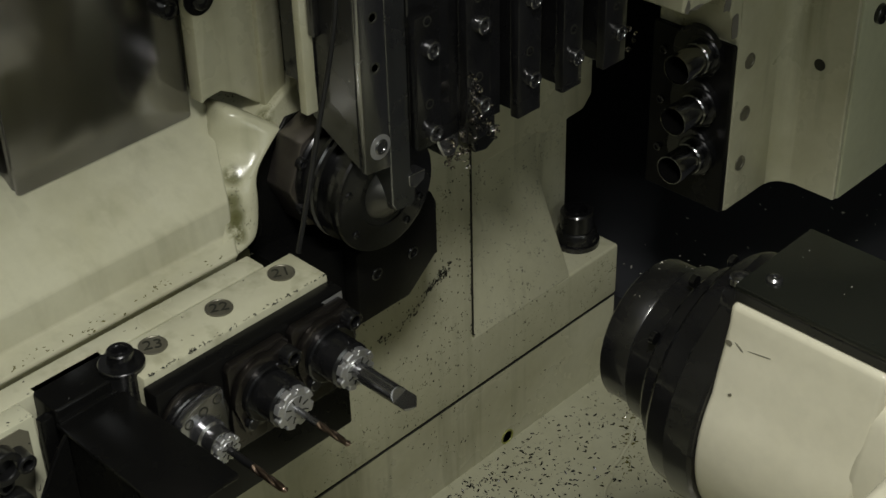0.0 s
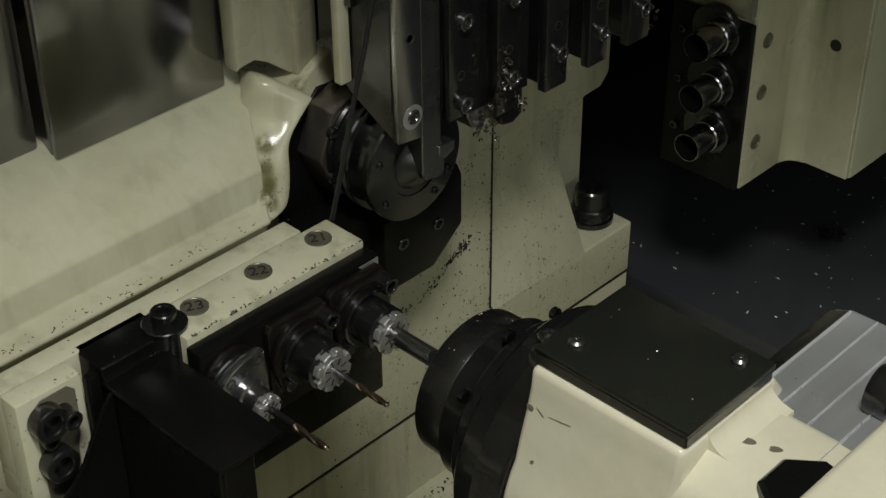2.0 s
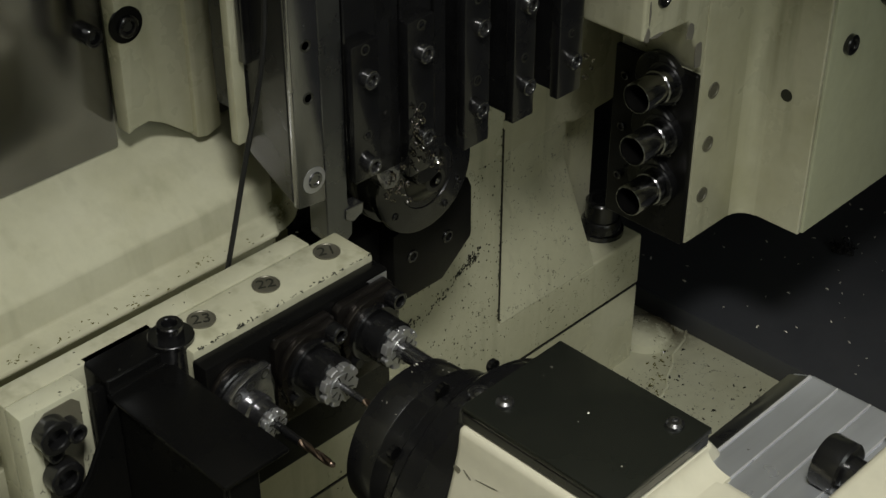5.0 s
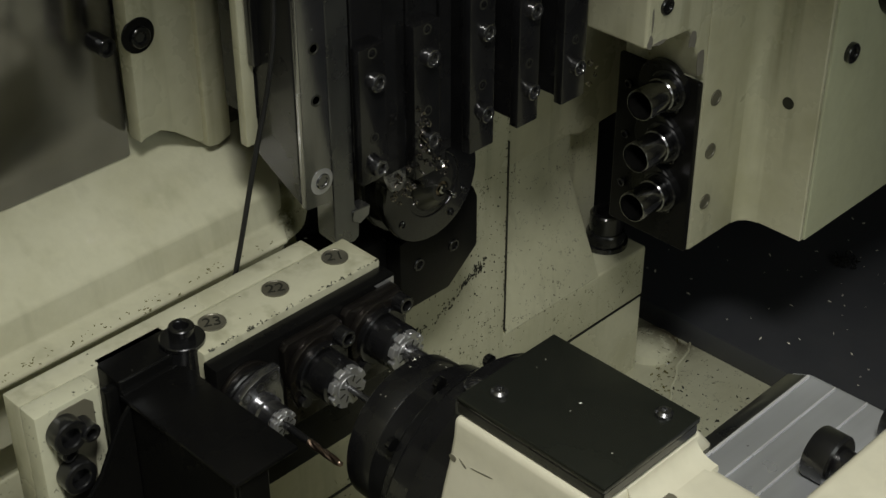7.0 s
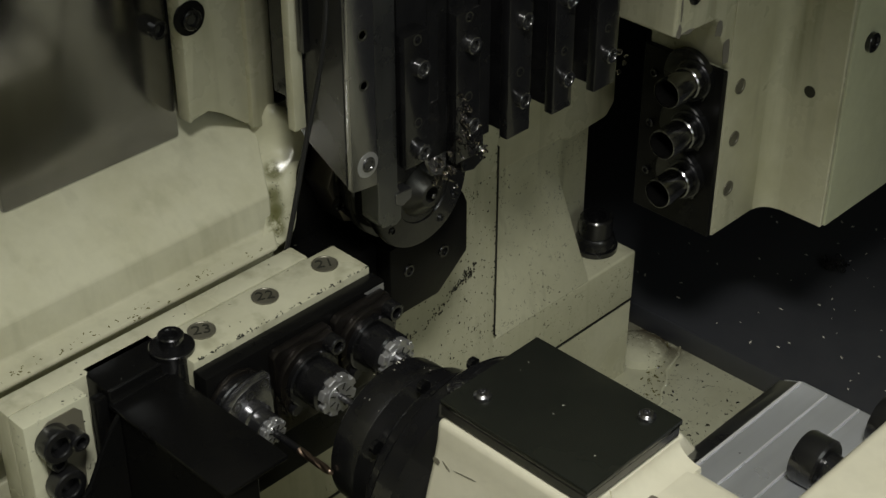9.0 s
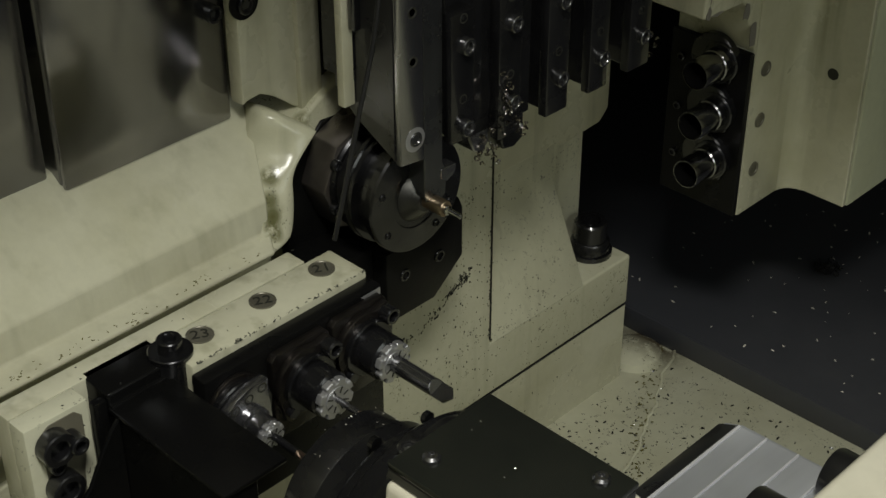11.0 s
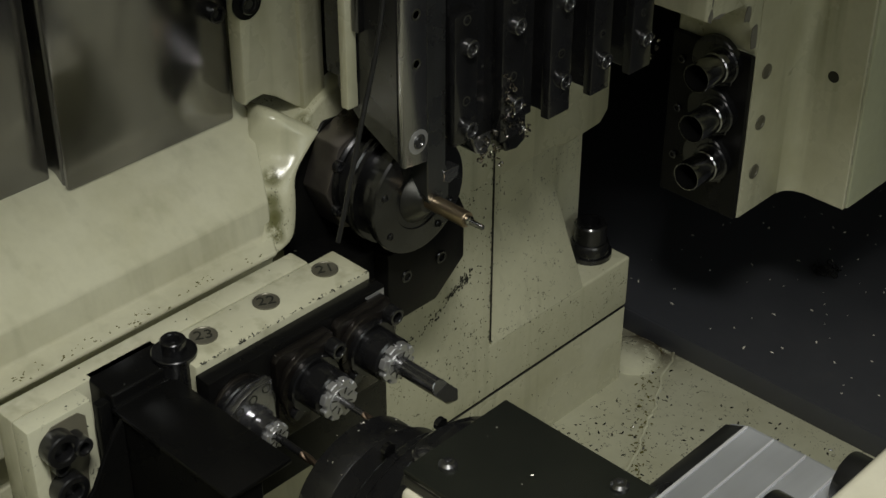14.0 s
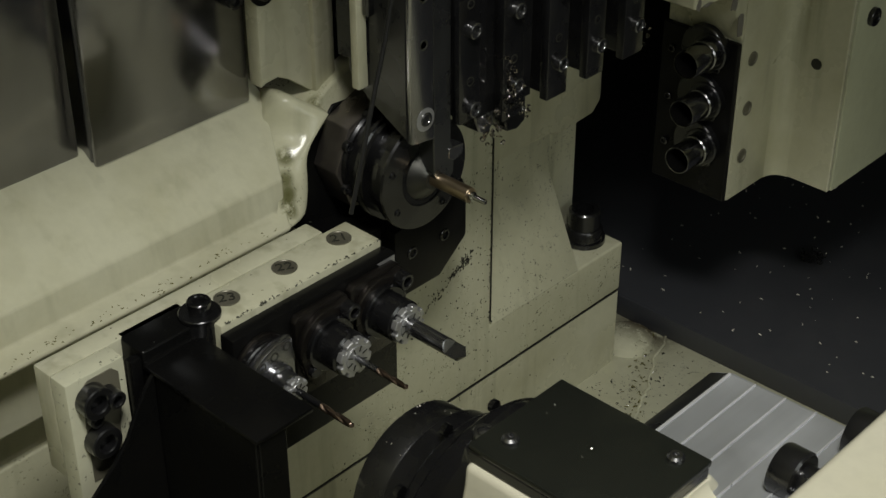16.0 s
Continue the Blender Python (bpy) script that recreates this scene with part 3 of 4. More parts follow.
def build_holders():
    z = -0.088
    for i, y in enumerate((-0.064, -0.104)):
        h = thing("drill_holder", "oily black collet chuck holder clamped to the block", "drill holder", "drill holders on the block")
        part("base_block", prism("x", [(y - 0.0190, z - 0.030), (y + 0.0190, z - 0.030), (y + 0.0190, z + 0.0180), (y + 0.0160, z + 0.0215), (y - 0.0160, z + 0.0215), (y - 0.0190, z + 0.0185)], -0.0018, 0.0030, 0.0008, 2), BROWN_STEEL, h)
        dome = [(y + 0.0185, z - 0.014), (y + 0.0195, z + 0.0150), (y + 0.0150, z + 0.0205)] + [(y + 0.0198 * math.cos(radians(a)), z + 0.0198 * math.sin(radians(a))) for a in range(70, 196, 14)] + [(y - 0.0150, z - 0.0180), (y + 0.0120, z - 0.0190)]
        part("flange", prism("x", dome, 0.0030, 0.0072, 0.0008, 2), BROWN_STEEL, h)
        part("neck", lathe("x", (0, y, z), [(0.0072, 0.0158), (0.0100, 0.0158), (0.0108, 0.0150), (0.0108, 0.0120)], 48), DARK_STEEL, h)
        part("chuck_body", lathe("x", (0, y, z), [(0.0108, 0.0122), (0.0232, 0.0122), (0.0243, 0.0108), (0.0250, 0.0108)], 40), BLACK_STEEL, h)
        cap_screw("x", (0.0072, y + 0.0135, z + 0.0145), 0.0050, 0.0065, h)
        part("grub_screw", lathe("x", (0, y - 0.012, z - 0.0125), [(0.0030, 0.0035), (0.010, 0.0035), (0.0105, 0.0028)], 16), BLACK_STEEL, h)
        collet_nut((y, z), 0.0245, 0.0285, 0.0114, h)
        settle(h, (-0.0018, y, z))
    twist_drill((-0.064, z), 0.0265, 0.0690, 0.0047, TOOL_STEEL, "spot_drill", "thick polished steel spotting drill with ground tip", SCREW, 0.68, False)
    twist_drill((-0.104, z), 0.0265, 0.0660, 0.0017, TOOL_STEEL, "thin_drill", "thin steel drill with a coppery fluted tip", COPPER_TIP, 0.45)
    y = -0.144
    h = thing("drill_sleeve_holder", "dark steel drill sleeve holder with three screw holes", "drill holder")
    arc = [(y + 0.0185 * math.cos(radians(a)), z + 0.0215 * math.sin(radians(a))) for a in range(-20, 201, 20)] + [(y - 0.0165, z - 0.02), (y + 0.0165, z - 0.02)]
    part("flange", prism("x", arc, -0.0018, 0.0012, 0.001, 2), BROWN_STEEL, h)
    part("ring", lathe("x", (0, y, z), [(0.0012, 0.0190), (0.0042, 0.0190), (0.0048, 0.0182), (0.0048, 0.012)], 48), DARK_STEEL, h)
    plate = [(y - 0.0135, z + 0.0110), (y - 0.0070, z + 0.0160), (y + 0.0015, z + 0.0190), (y + 0.0125, z + 0.0195), (y + 0.0140, z - 0.012), (y - 0.0120, z - 0.012)]
    part("face_plate", prism("x", plate, 0.0048, 0.0105, 0.001, 2), TOOL_STEEL, h, "worn grey face plate")
    for dy, dz in ((-0.0085, 0.0105), (0.0, 0.0130), (0.0085, 0.0155)):
        part("screw_hole", lathe("x", (0, y + dy, z + dz), [(0.0102, 0.0027), (0.0107, 0.0027), (0.0107, 0.002), (0.0104, 0.0018)], 16), INK, h)
    part("sleeve", lathe("x", (0, y, z), [(0.0105, 0.0088), (0.0150, 0.0088), (0.0158, 0.0074), (0.0232, 0.0074), (0.0239, 0.0062)], 36), TOOL_STEEL, h)
    collet_nut((y, z), 0.0238, 0.0272, 0.0073, h)
    settle(h, (-0.0018, y, z))
    twist_drill((y, z), 0.0255, 0.0680, 0.0019, BLACK_STEEL, "twist_drill", "thin dark twist drill with coppery flutes", COPPER_TIP, 0.45)


# ---- what rides on the tool slide ----
SLIDE, SADDLE, SUB, CROSS, REAR = [], [], [], [], []


def rides(ob, base, crew):
    settle(ob, base)
    crew.append((ob, Vector(base)))
    return ob


def turning_tool(y0, y1, zb, clamp_top, label, mat, screws, left_face=True):
    t = thing("turning_tool", label, "cutting tool", "tools on the gang slide")
    yc = (y0 + y1) / 2
    part("shank", box(-0.100, -0.066, y0 + 0.0005, y1 + 0.004, zb + 0.004, 0.16, 0.0008, 1), DARK_STEEL, t)
    part("clamp_bar", box(-0.0665, -0.0600, y0, y1, zb, clamp_top, 0.0008, 2), mat, t)
    for z in screws:
        cap_screw("x", (-0.0600, yc + 0.001, z), 0.0052, 0.0046, t, mat=SCREW)
    for z in (screws[-1] + 0.018, screws[0] + 0.0165):
        part("threaded_hole", lathe("x", (0, yc, z), [(-0.0603, 0.0031), (-0.0597, 0.0031), (-0.0597, 0.0024), (-0.0602, 0.002)], 20), INK, t)
        part("set_screw", lathe("x", (0, yc + 0.0004, z), [(-0.0601, 0.0018), (-0.0592, 0.0015)], 8), DARK_STEEL, t)
    return t


def build_tools():
    t = thing("parting_tool", "grey steel parting tool with bolted clamp plate", "cutting tool", "tools on the gang slide")
    part("clamp_plate", prism("x", [(0.0312, -0.0535), (0.0312, 0.15), (0.0500, 0.15), (0.0500, -0.0560)], -0.0685, -0.0640, 0.0008, 2), TOOL_STEEL, t, "scratched bare steel clamp plate")
    part("side_plate", prism("y", [(-0.1015, -0.035), (-0.0685, -0.0525), (-0.0685, 0.15), (-0.118, 0.15), (-0.118, -0.02)], 0.0312, 0.0495, 0.0008, 1), BLACK_STEEL, t)
    part("blade_bar", prism("x", [(0.0512, 0.15), (0.0512, -0.0830), (0.0540, -0.0880), (0.0655, -0.0900), (0.0690, -0.0875), (0.0696, -0.0725), (0.0665, -0.0660), (0.0665, 0.15)], -0.080, -0.0655, 0.0006, 1), BLADE, t, "grey parting blade bar")
    part("insert", prism("x", [(0.0640, -0.0690), (0.0640, -0.0760), (0.0690, -0.0790), (0.0760, -0.0760), (0.0770, -0.0700)], -0.0735, -0.0645, 0.0004, 1), TOOL_STEEL, t)
    part("counterbore", lathe("x", (0, 0.0425, -0.0400), [(-0.0642, 0.0076), (-0.06385, 0.0076), (-0.0638, 0.0072), (-0.0638, 0.005)], 32), NUT_STEEL, t, "bright scraped ring")
    part("seat_screw", cap_head("x", (-0.0640, 0.0430, -0.0400), 0.0046, 0.0012), SCREW, t, "bright countersunk screw")
    for z in (0.0090, 0.0385):
        part("hole", lathe("x", (0, 0.0415, z), [(-0.0641, 0.0034), (-0.0637, 0.0034), (-0.0637, 0.0026), (-0.0640, 0.0022)], 20), INK, t)
    rides(t, (-0.08, 0.05, -0.05), SLIDE)
    specs = [
        (0.0680, 0.0868, -0.0530, 0.0285, "dark steel turning tool clamped with two cap screws", DARK_STEEL, (0.008, -0.0440)),
        (0.1078, 0.1275, -0.0660, 0.0285, "oily turning tool with swarf on its clamp", DARK_STEEL, (0.008, -0.0430)),
        (0.1513, 0.1715, -0.0675, 0.0600, "black square turning tool holder with cap screws", BLACK_STEEL, (0.008, -0.0435)),
        (0.1920, 0.2100, -0.0665, 0.0600, "black square turning tool holder with cap screws", BLACK_STEEL, (0.008, -0.0440)),
        (0.2315, 0.2530, -0.0660, 0.0600, "black square turning tool holder with cap screws", BLACK_STEEL, (0.010, -0.0430)),
    ]
    for i, (y0, y1, zb, top, label, mat, sc) in enumerate(specs):
        t = turning_tool(y0, y1, zb, top, label, mat, sc)
        if i == 0:
            end = [(0.0915, -0.03), (0.0915, -0.062), (0.096, -0.072), (0.103, -0.0755), (0.1085, -0.070), (0.1095, -0.03)]
            part("round_end", prism("x", end, -0.088, -0.068, 0.001, 1), TOOL_STEEL, t)
            part("lock_bar", box(-0.085, -0.0675, 0.0915, 0.108, -0.0600, 0.15, 0.0006, 1), DARK_STEEL, t)
        elif i == 1:
            part("insert_seat", prism("x", [(0.118, -0.067), (0.140, -0.062), (0.140, -0.079), (0.132, -0.083), (0.122, -0.081)], -0.084, -0.068, 0.0008, 1), BLACK_STEEL, t)
            part("insert_screw", cap_head("x", (-0.068, 0.1365, -0.0695), 0.0024, 0.0014), BRIGHT, t)
            part("lock_bar", box(-0.085, -0.0675, 0.1345, 0.1440, -0.062, 0.15, 0.0006, 1), DARK_STEEL, t)
        rides(t, (-0.08, (y0 + y1) / 2, zb), SLIDE)


def build_slide():
    s = thing("gang_tool_slide", "black gang tool slide plate behind the turning tools", "tool slide")
    part("tool_plate", box(-0.125, -0.100, 0.029, 0.2560, -0.012, 0.30, 0.001, 1), BLACK_STEEL, s)
    for y in (0.098, 0.1400, 0.1790, 0.2195):
        part("wedge", box(-0.100, -0.078, y, y + 0.010, -0.030, 0.30, 0.0006, 1), BLACK_STEEL, s)
    part("edge_trim", box(-0.106, -0.100, 0.0225, 0.0308, -0.026, 0.30, 0.0008, 2), CREAM, s, "narrow cream painted edge strip")
    part("clip", box(-0.0995, -0.094, 0.0265, 0.0360, 0.022, 0.080, 0.001, 2), DARK_STEEL, s)
    rides(s, (-0.112, 0.14, -0.02), SLIDE)
    p = thing("cross_drill_unit", "cream painted cross drilling unit with chipped paint", "drilling unit")
    over = [(0.300, 0.25), (0.300, -0.050), (0.347, -0.052), (0.3690, -0.098), (0.3690, 0.25)]
    part("overhang", prism("x", over, -0.100, -0.0505, 0.0025, 3), CREAM, p)
    part("housing", box(-0.120, -0.0505, 0.3692, 0.4380, -0.2345, 0.25, 0.002, 2), CREAM, p)
    part("side_housing", box(-0.11, 0.0015, 0.4394, 0.72, -0.2345, 0.25, 0.0015, 2), GREEN_CREAM, p)
    part("cheek", box(-0.052, 0.0003, 0.4345, 0.4384, -0.2338, 0.25, 0.0008, 1), CREAM, p)
    part("seam", box(-0.10, -0.0020, 0.4384, 0.4394, -0.2330, 0.25, 0), INK, p, "dark seam between two castings")
    fil = [(-0.0505, 0.4346)] + [(-0.0365 - 0.014 * math.sin(radians(a)), 0.4206 + 0.014 * math.cos(radians(a))) for a in range(0, 91, 15)]
    part("fillet", prism("z", fil, -0.2340, 0.25, 0.0), CREAM, p, smooth=60)
    rr = random.Random(8)
    for (cy, cz, w, h) in ((0.3610, -0.0800, 0.0055, 0.015), (0.3500, -0.0600, 0.0050, 0.008), (0.3040, -0.0465, 0.0030, 0.0060), (0.3150, -0.0490, 0.008, 0.0016), (0.3050, -0.030, 0.0012, 0.010)):
        pts = [(cy + w * rr.uniform(0.5, 1.1) * math.cos(a * 0.628), cz + h * rr.uniform(0.5, 1.1) * math.sin(a * 0.628)) for a in range(10)]
        part("paint_chip", prism("x", pts, -0.0507, -0.0502, 0.0), GREY_PRIMER, p, "chipped patch of bare grey primer")
    part("drive_cap", lathe("x", (0, 0.52, -0.045), [(0.0015, 0.035), (0.014, 0.035), (0.016, 0.033)], 48), BLACK_PAINT, p)
    part("face_plate", box(-0.121, -0.0515, 0.3645, 0.3692, -0.2335, -0.098, 0.001, 1), BLACK_PAINT, p, "oily black spindle face plate")
    for z in (-0.1085, -0.1490, -0.1890):
        sl = part("spindle_sleeve", lathe("y", (-0.073, 0, z), [(0.3600, 0.0118), (0.3500, 0.0118), (0.3490, 0.0110), (0.3482, 0.0112), (0.3290, 0.0110), (0.3281, 0.0106), (0.3281, 0.0102), (0.3300, 0.0100)], 48, False), SLEEVE, p, "shiny steel spindle sleeve")
        # Bore walls are black to paint the shade inside the sleeve.
        part("bore", lathe("y", (-0.073, 0, z), [(0.3290, 0.01005), (0.3560, 0.0095), (0.3560, 0.0001)], 32, False), BLACK_PAINT, sl)
        part("collar", lathe("y", (-0.073, 0, z), [(0.3650, 0.0150), (0.3580, 0.0150), (0.3570, 0.0140), (0.3570, 0.0119)], 48), DARK_STEEL, p)
        part("boss", lathe("y", (-0.080, 0, z), [(0.3650, 0.0195), (0.3600, 0.0195), (0.3590, 0.0185)], 48), BLACK_STEEL, p)
        for dx, dz in ((-0.030, -0.010), (0.012, -0.014)):
            cap_screw("y", (-0.080 + dx, 0.3648, z + dz), 0.0032, 0.003, p, way=-1)
    for (x, y, z) in ((-0.0505, 0.3835, -0.1150), (-0.0505, 0.3835, -0.1570), (-0.0505, 0.3835, -0.1985)):
        part("plug", lathe("x", (0, y, z), [(x - 0.0005, 0.0060), (x + 0.0008, 0.0058), (x + 0.0009, 0.0045), (x + 0.0003, 0.004)], 24), TAG, p, "dirty countersunk plug")
    part("bolt_hole", lathe("y", (-0.0245, 0, -0.1290), [(0.4350, 0.0046), (0.4342, 0.0046), (0.4341, 0.0001)], 24), INK, p)
    cap_screw("x", (0.0015, 0.4614, -0.0897), 0.0074, 0.004, p, mat=BLACK_STEEL)
    part("top_screw", cap_head("x", (-0.0505, 0.318, -0.025), 0.006, 0.002), DARK_STEEL, p)
    rides(p, (-0.1, 0.45, -0.2345), SLIDE)
    h = thing("coolant_tube", "thin black coolant tube hanging from the tool slide", "tube")
    pts = [(-0.064, 0.0250, 0.16), (-0.062, 0.0165, 0.075), (-0.060, 0.0137, 0.055), (-0.060, 0.0064, 0.0245), (-0.060, -0.0030, -0.0030), (-0.060, -0.0165, -0.0500), (-0.060, -0.0245, -0.0745)]
    dense = []
    for i in range(len(pts) - 1):
        for k in range(4):
            dense.append(Vector(pts[i]).lerp(Vector(pts[i + 1]), k / 4))
    dense.append(Vector(pts[-1]))
    for _ in range(3):
        dense = [dense[0]] + [(a + 2 * b + c) / 4 for a, b, c in zip(dense, dense[1:], dense[2:])] + [dense[-1]]
    part("tube", tube(dense, 0.0014, 12), RUBBER, h)
    rides(h, (-0.08, 0.027, 0.0), SLIDE)


def build_saddle():
    for (y0, y1, x, zb, label) in ((-0.1245, -0.0095, -0.163, -0.0420, "brushed steel slide cover panel, oily and dull"), (-0.34, -0.128, -0.173, -0.0385, "shaded steel slide cover panel behind another")):
        p = thing("slide_cover", label, "cover panel", "cover panels of the saddle")
        part("sheet", box(x - 0.004, x, y0, y1, zb, 0.35, 0.002, 2), SHEET, p)
        part("return_flange", box(x - 0.02, x - 0.0042, y0, y0 + 0.003, zb, 0.35, 0.001, 1), SHEET, p)
        if y1 > -0.1:
            cap_screw("x", (x, -0.0185, 0.0285), 0.0055, 0.005, p, mat=BLACK_STEEL)
        rides(p, (x, (y0 + y1) / 2, zb), SADDLE)
    s = thing("saddle_bracket", "cream painted saddle bracket with scalloped lower edge", "bracket")
    low = [(-0.0105, 0.35), (-0.0105, -0.0290), (-0.0077, -0.0269), (0.0027, -0.0258), (0.0122, -0.031), (0.0279, -0.0436), (0.0326, -0.0452), (0.0326, 0.35)]
    part("body", prism("x", low, -0.162, -0.1500, 0.0015, 2), CREAM, s)
    part("edge_block", prism("x", [(0.03, 0.35), (0.03, -0.0462), (0.0373, -0.0478), (0.0470, -0.0446), (0.0470, 0.35)], -0.162, -0.1465, 0.0015, 2), CREAM, s)
    part("recess", box(-0.162, -0.1545, 0.0472, 0.0705, -0.0430, 0.35, 0.001, 1), BROWN_STEEL, s)
    # Flat disc; its black paints the shade of a bored hole.
    part("counterbore", lathe("x", (-0.1500, -0.0045, 0.0340), [(-0.001, 0.0100), (0.0004, 0.0100), (0.0005, 0.0094), (0.0005, 0.0001)], 32), BLACK_PAINT, s, "flat black disc painted as a shaded counterbore")
    cap_screw("x", (-0.1497, -0.0045, 0.0335), 0.0060, 0.003, s, mat=BLACK_STEEL)
    cap_screw("x", (-0.1545, 0.0575, 0.0008), 0.0068, 0.006, s, mat=BLACK_STEEL)
    rides(s, (-0.155, 0.0, -0.04), SADDLE)


# ---- the sub spindle and its way cover ----


def build_sub():
    s = thing("sub_spindle", "cream sub spindle housing with black steel nose", "sub spindle")
    c = (0, -0.104, -0.088)
    part("nose_ring", lathe("x", c, [(0.0625, 0.028), (0.0625, 0.0360), (0.0640, 0.0378), (0.0795, 0.0382), (0.0808, 0.0374), (0.0812, 0.0355)], 80), BLACK_STEEL, s)
    part("nose_sleeve", lathe("x", c, [(0.0808, 0.0355), (0.0818, 0.0405), (0.0830, 0.0418), (0.0955, 0.0424), (0.0965, 0.0414), (0.0970, 0.040)], 80), BLACK_STEEL, s)
    part("collet", lathe("x", c, [(0.0610, 0.012), (0.0625, 0.029), (0.066, 0.030)], 48), DARK_STEEL, s)
    part("step_ring", lathe("x", c, [(0.0950, 0.041), (0.0962, 0.0470), (0.0980, 0.0485), (0.1060, 0.0490), (0.1070, 0.0500)], 80), BLACK_STEEL, s)
    part("end_flange", lathe("x", c, [(0.1060, 0.049), (0.1085, 0.0585), (0.1110, 0.0610), (0.1215, 0.0622), (0.1230, 0.0645), (0.1365, 0.0645), (0.1378, 0.0630)], 96), BLACK_STEEL, s)
    for a in (62, 100, 140, 25):
        t = radians(a)
        cap_screw("x", (0.0965, c[1] + 0.0495 * math.cos(t), c[2] + 0.0495 * math.sin(t)), 0.0032, 0.003, s, way=-1)
    part("lug", prism("x", [(-0.133, -0.034), (-0.128, -0.0225), (-0.098, -0.018), (-0.088, -0.022), (-0.082, -0.034)], 0.1200, 0.1376, 0.003, 2), BLACK_STEEL, s)
    cap_screw("z", (0.1255, -0.1215, -0.0205), 0.0050, 0.0035, s, mat=SCREW)
    rim = [(c[1] + 0.0620 * math.cos(radians(a)), c[2] + 0.0620 * math.sin(radians(a))) for a in range(149, 399, 7)]
    rim = [(-0.1475, -0.0118), (-0.1485, -0.022), (-0.1512, -0.034), (-0.1545, -0.045)] + rim + [(-0.0845, -0.0118)]
    part("housing", prism("x", rim, 0.1378, 0.2146, 0.003, 3), CREAM_CLEAN_LIT, s)
    tail = [(-0.1600, -0.060), (-0.150, -0.030), (-0.1300, -0.020), (-0.0880, -0.020), (-0.086, -0.06), (-0.086, -0.165), (-0.1600, -0.165)]
    part("tail_housing", prism("x", tail, 0.2080, 0.2700, 0.006, 3), CREAM_CLEAN_LIT, s)
    fillet = [(0.2120, -0.0300), (0.2120, -0.0122)] + [(0.2260 - 0.0114 * math.cos(radians(a)), -0.0123 - 0.0079 * math.sin(radians(a))) for a in range(0, 91, 10)] + [(0.2280, -0.0300)]
    part("fillet", prism("y", fillet, -0.1305, -0.0880, 0.0), CREAM_CLEAN_LIT, s, "glossy cast fillet", 60)
    part("pad", box(0.1375, 0.2140, -0.1450, -0.0870, -0.0117, -0.0060, 0.0008, 1), BLACK_STEEL, s)
    plate = part("cover_plate", box(0.1378, 0.2147, -0.1453, -0.0868, -0.0058, -0.0028, 0.0007, 2), PLATE_PAINT, s, "black painted cover plate with two screws")
    for x, y in ((0.1490, -0.1322), (0.2036, -0.0960)):
        part("button_screw", lathe("z", (x, y, 0), [(-0.0028, 0.0038), (-0.0014, 0.0037), (-0.0004, 0.0026), (-0.0003, 0.0014), (-0.0012, 0.0011)], 20), SCREW, plate)
    rr = random.Random(12)
    side, top = Vector((0, -0.976, 0.219)), Vector((0, 0, 1))
    for c0, n0, w0, h0, turn in (((0.1410, -0.1504, -0.0303), side, 0.0026, 0.0013, -20), ((0.1465, -0.1502, -0.0303), side, 0.0028, 0.0006, -30), ((0.1570, -0.1500, -0.0290), side, 0.0060, 0.00035, 8), ((0.1480, -0.1565, -0.052), side, 0.0010, 0.0008, 0),
                                 ((0.2230, -0.1165, -0.0200), top, 0.0042, 0.0024, 40), ((0.2340, -0.1127, -0.0200), top, 0.0036, 0.0017, 30), ((0.2190, -0.1089, -0.0200), top, 0.0016, 0.0010, 0)):
        u = Vector((1, 0, 0))
        v = n0.cross(u)
        pts = []
        for k in range(14):
            a = k * math.pi / 7
            q = 0.85 + 0.14 * math.sin(2 * a + turn) + 0.10 * math.sin(3 * a + w0 * 4000)
            px, py = w0 * q * math.cos(a), h0 * q * math.sin(a)
            ct, st = math.cos(radians(turn)), math.sin(radians(turn))
            pts.append(Vector(c0) + u * (px * ct - py * st) + v * (px * st + py * ct))
        bm = bmesh.new()
        lo = [bm.verts.new(p - n0 * 0.0004) for p in pts]
        hi = [bm.verts.new(p + n0 * 0.00025) for p in pts]
        bm.faces.new(hi)
        for k in range(14):
            bm.faces.new((lo[k], lo[(k + 1) % 14], hi[(k + 1) % 14], hi[k]))
        part("smudge", bm, SMUDGE, s, "dark oily smudge on the paint")
    part("hexagon_plug", lathe("z", (0.2575, -0.1255, 0), [(-0.060, 0.0195), (-0.0185, 0.0195), (-0.0165, 0.0175)], 7), BLACK_PAINT, s, smooth=20)
    part("carriage", box(0.13, 0.42, -0.17, -0.03, -0.30, -0.15, 0.004, 2), CREAM_CLEAN_LIT, s)
    rides(s, (0.12, -0.104, -0.15), SUB)
    w = thing("way_cover", "stepped bare aluminium telescopic way cover", "way cover")
    for k in range(8):
        x0 = 0.2360 + 0.0153 * (k - 1) if k else 0.2232
        zt = -0.0225 + 0.0007 * k
        part("cover_slat", box(x0, x0 + 0.0165, -0.13, -0.0125, -0.040, zt, 0.0005, 1), SILVER, w)
        if k:
            part("wiper_edge", box(x0 - 0.0008, x0 - 0.0001, -0.13, -0.0125, -0.030, zt + 0.0006, 0.0002, 1), EDGE_ALU, w, "slat edge whitened to paint its highlight")
    part("front_slope", prism("y", [(0.2115, -0.20), (0.2115, -0.0300), (0.2125, -0.0268), (0.2215, -0.0226), (0.2230, -0.0225), (0.2230, -0.20)], -0.13, -0.0125, 0.0004, 1), BLADE, w, "sloping dull front slat")
    part("front_lip", box(0.2218, 0.2231, -0.13, -0.0125, -0.0235, -0.0219, 0.0003, 1), EDGE_ALU, w, "slat edge whitened to paint its highlight")
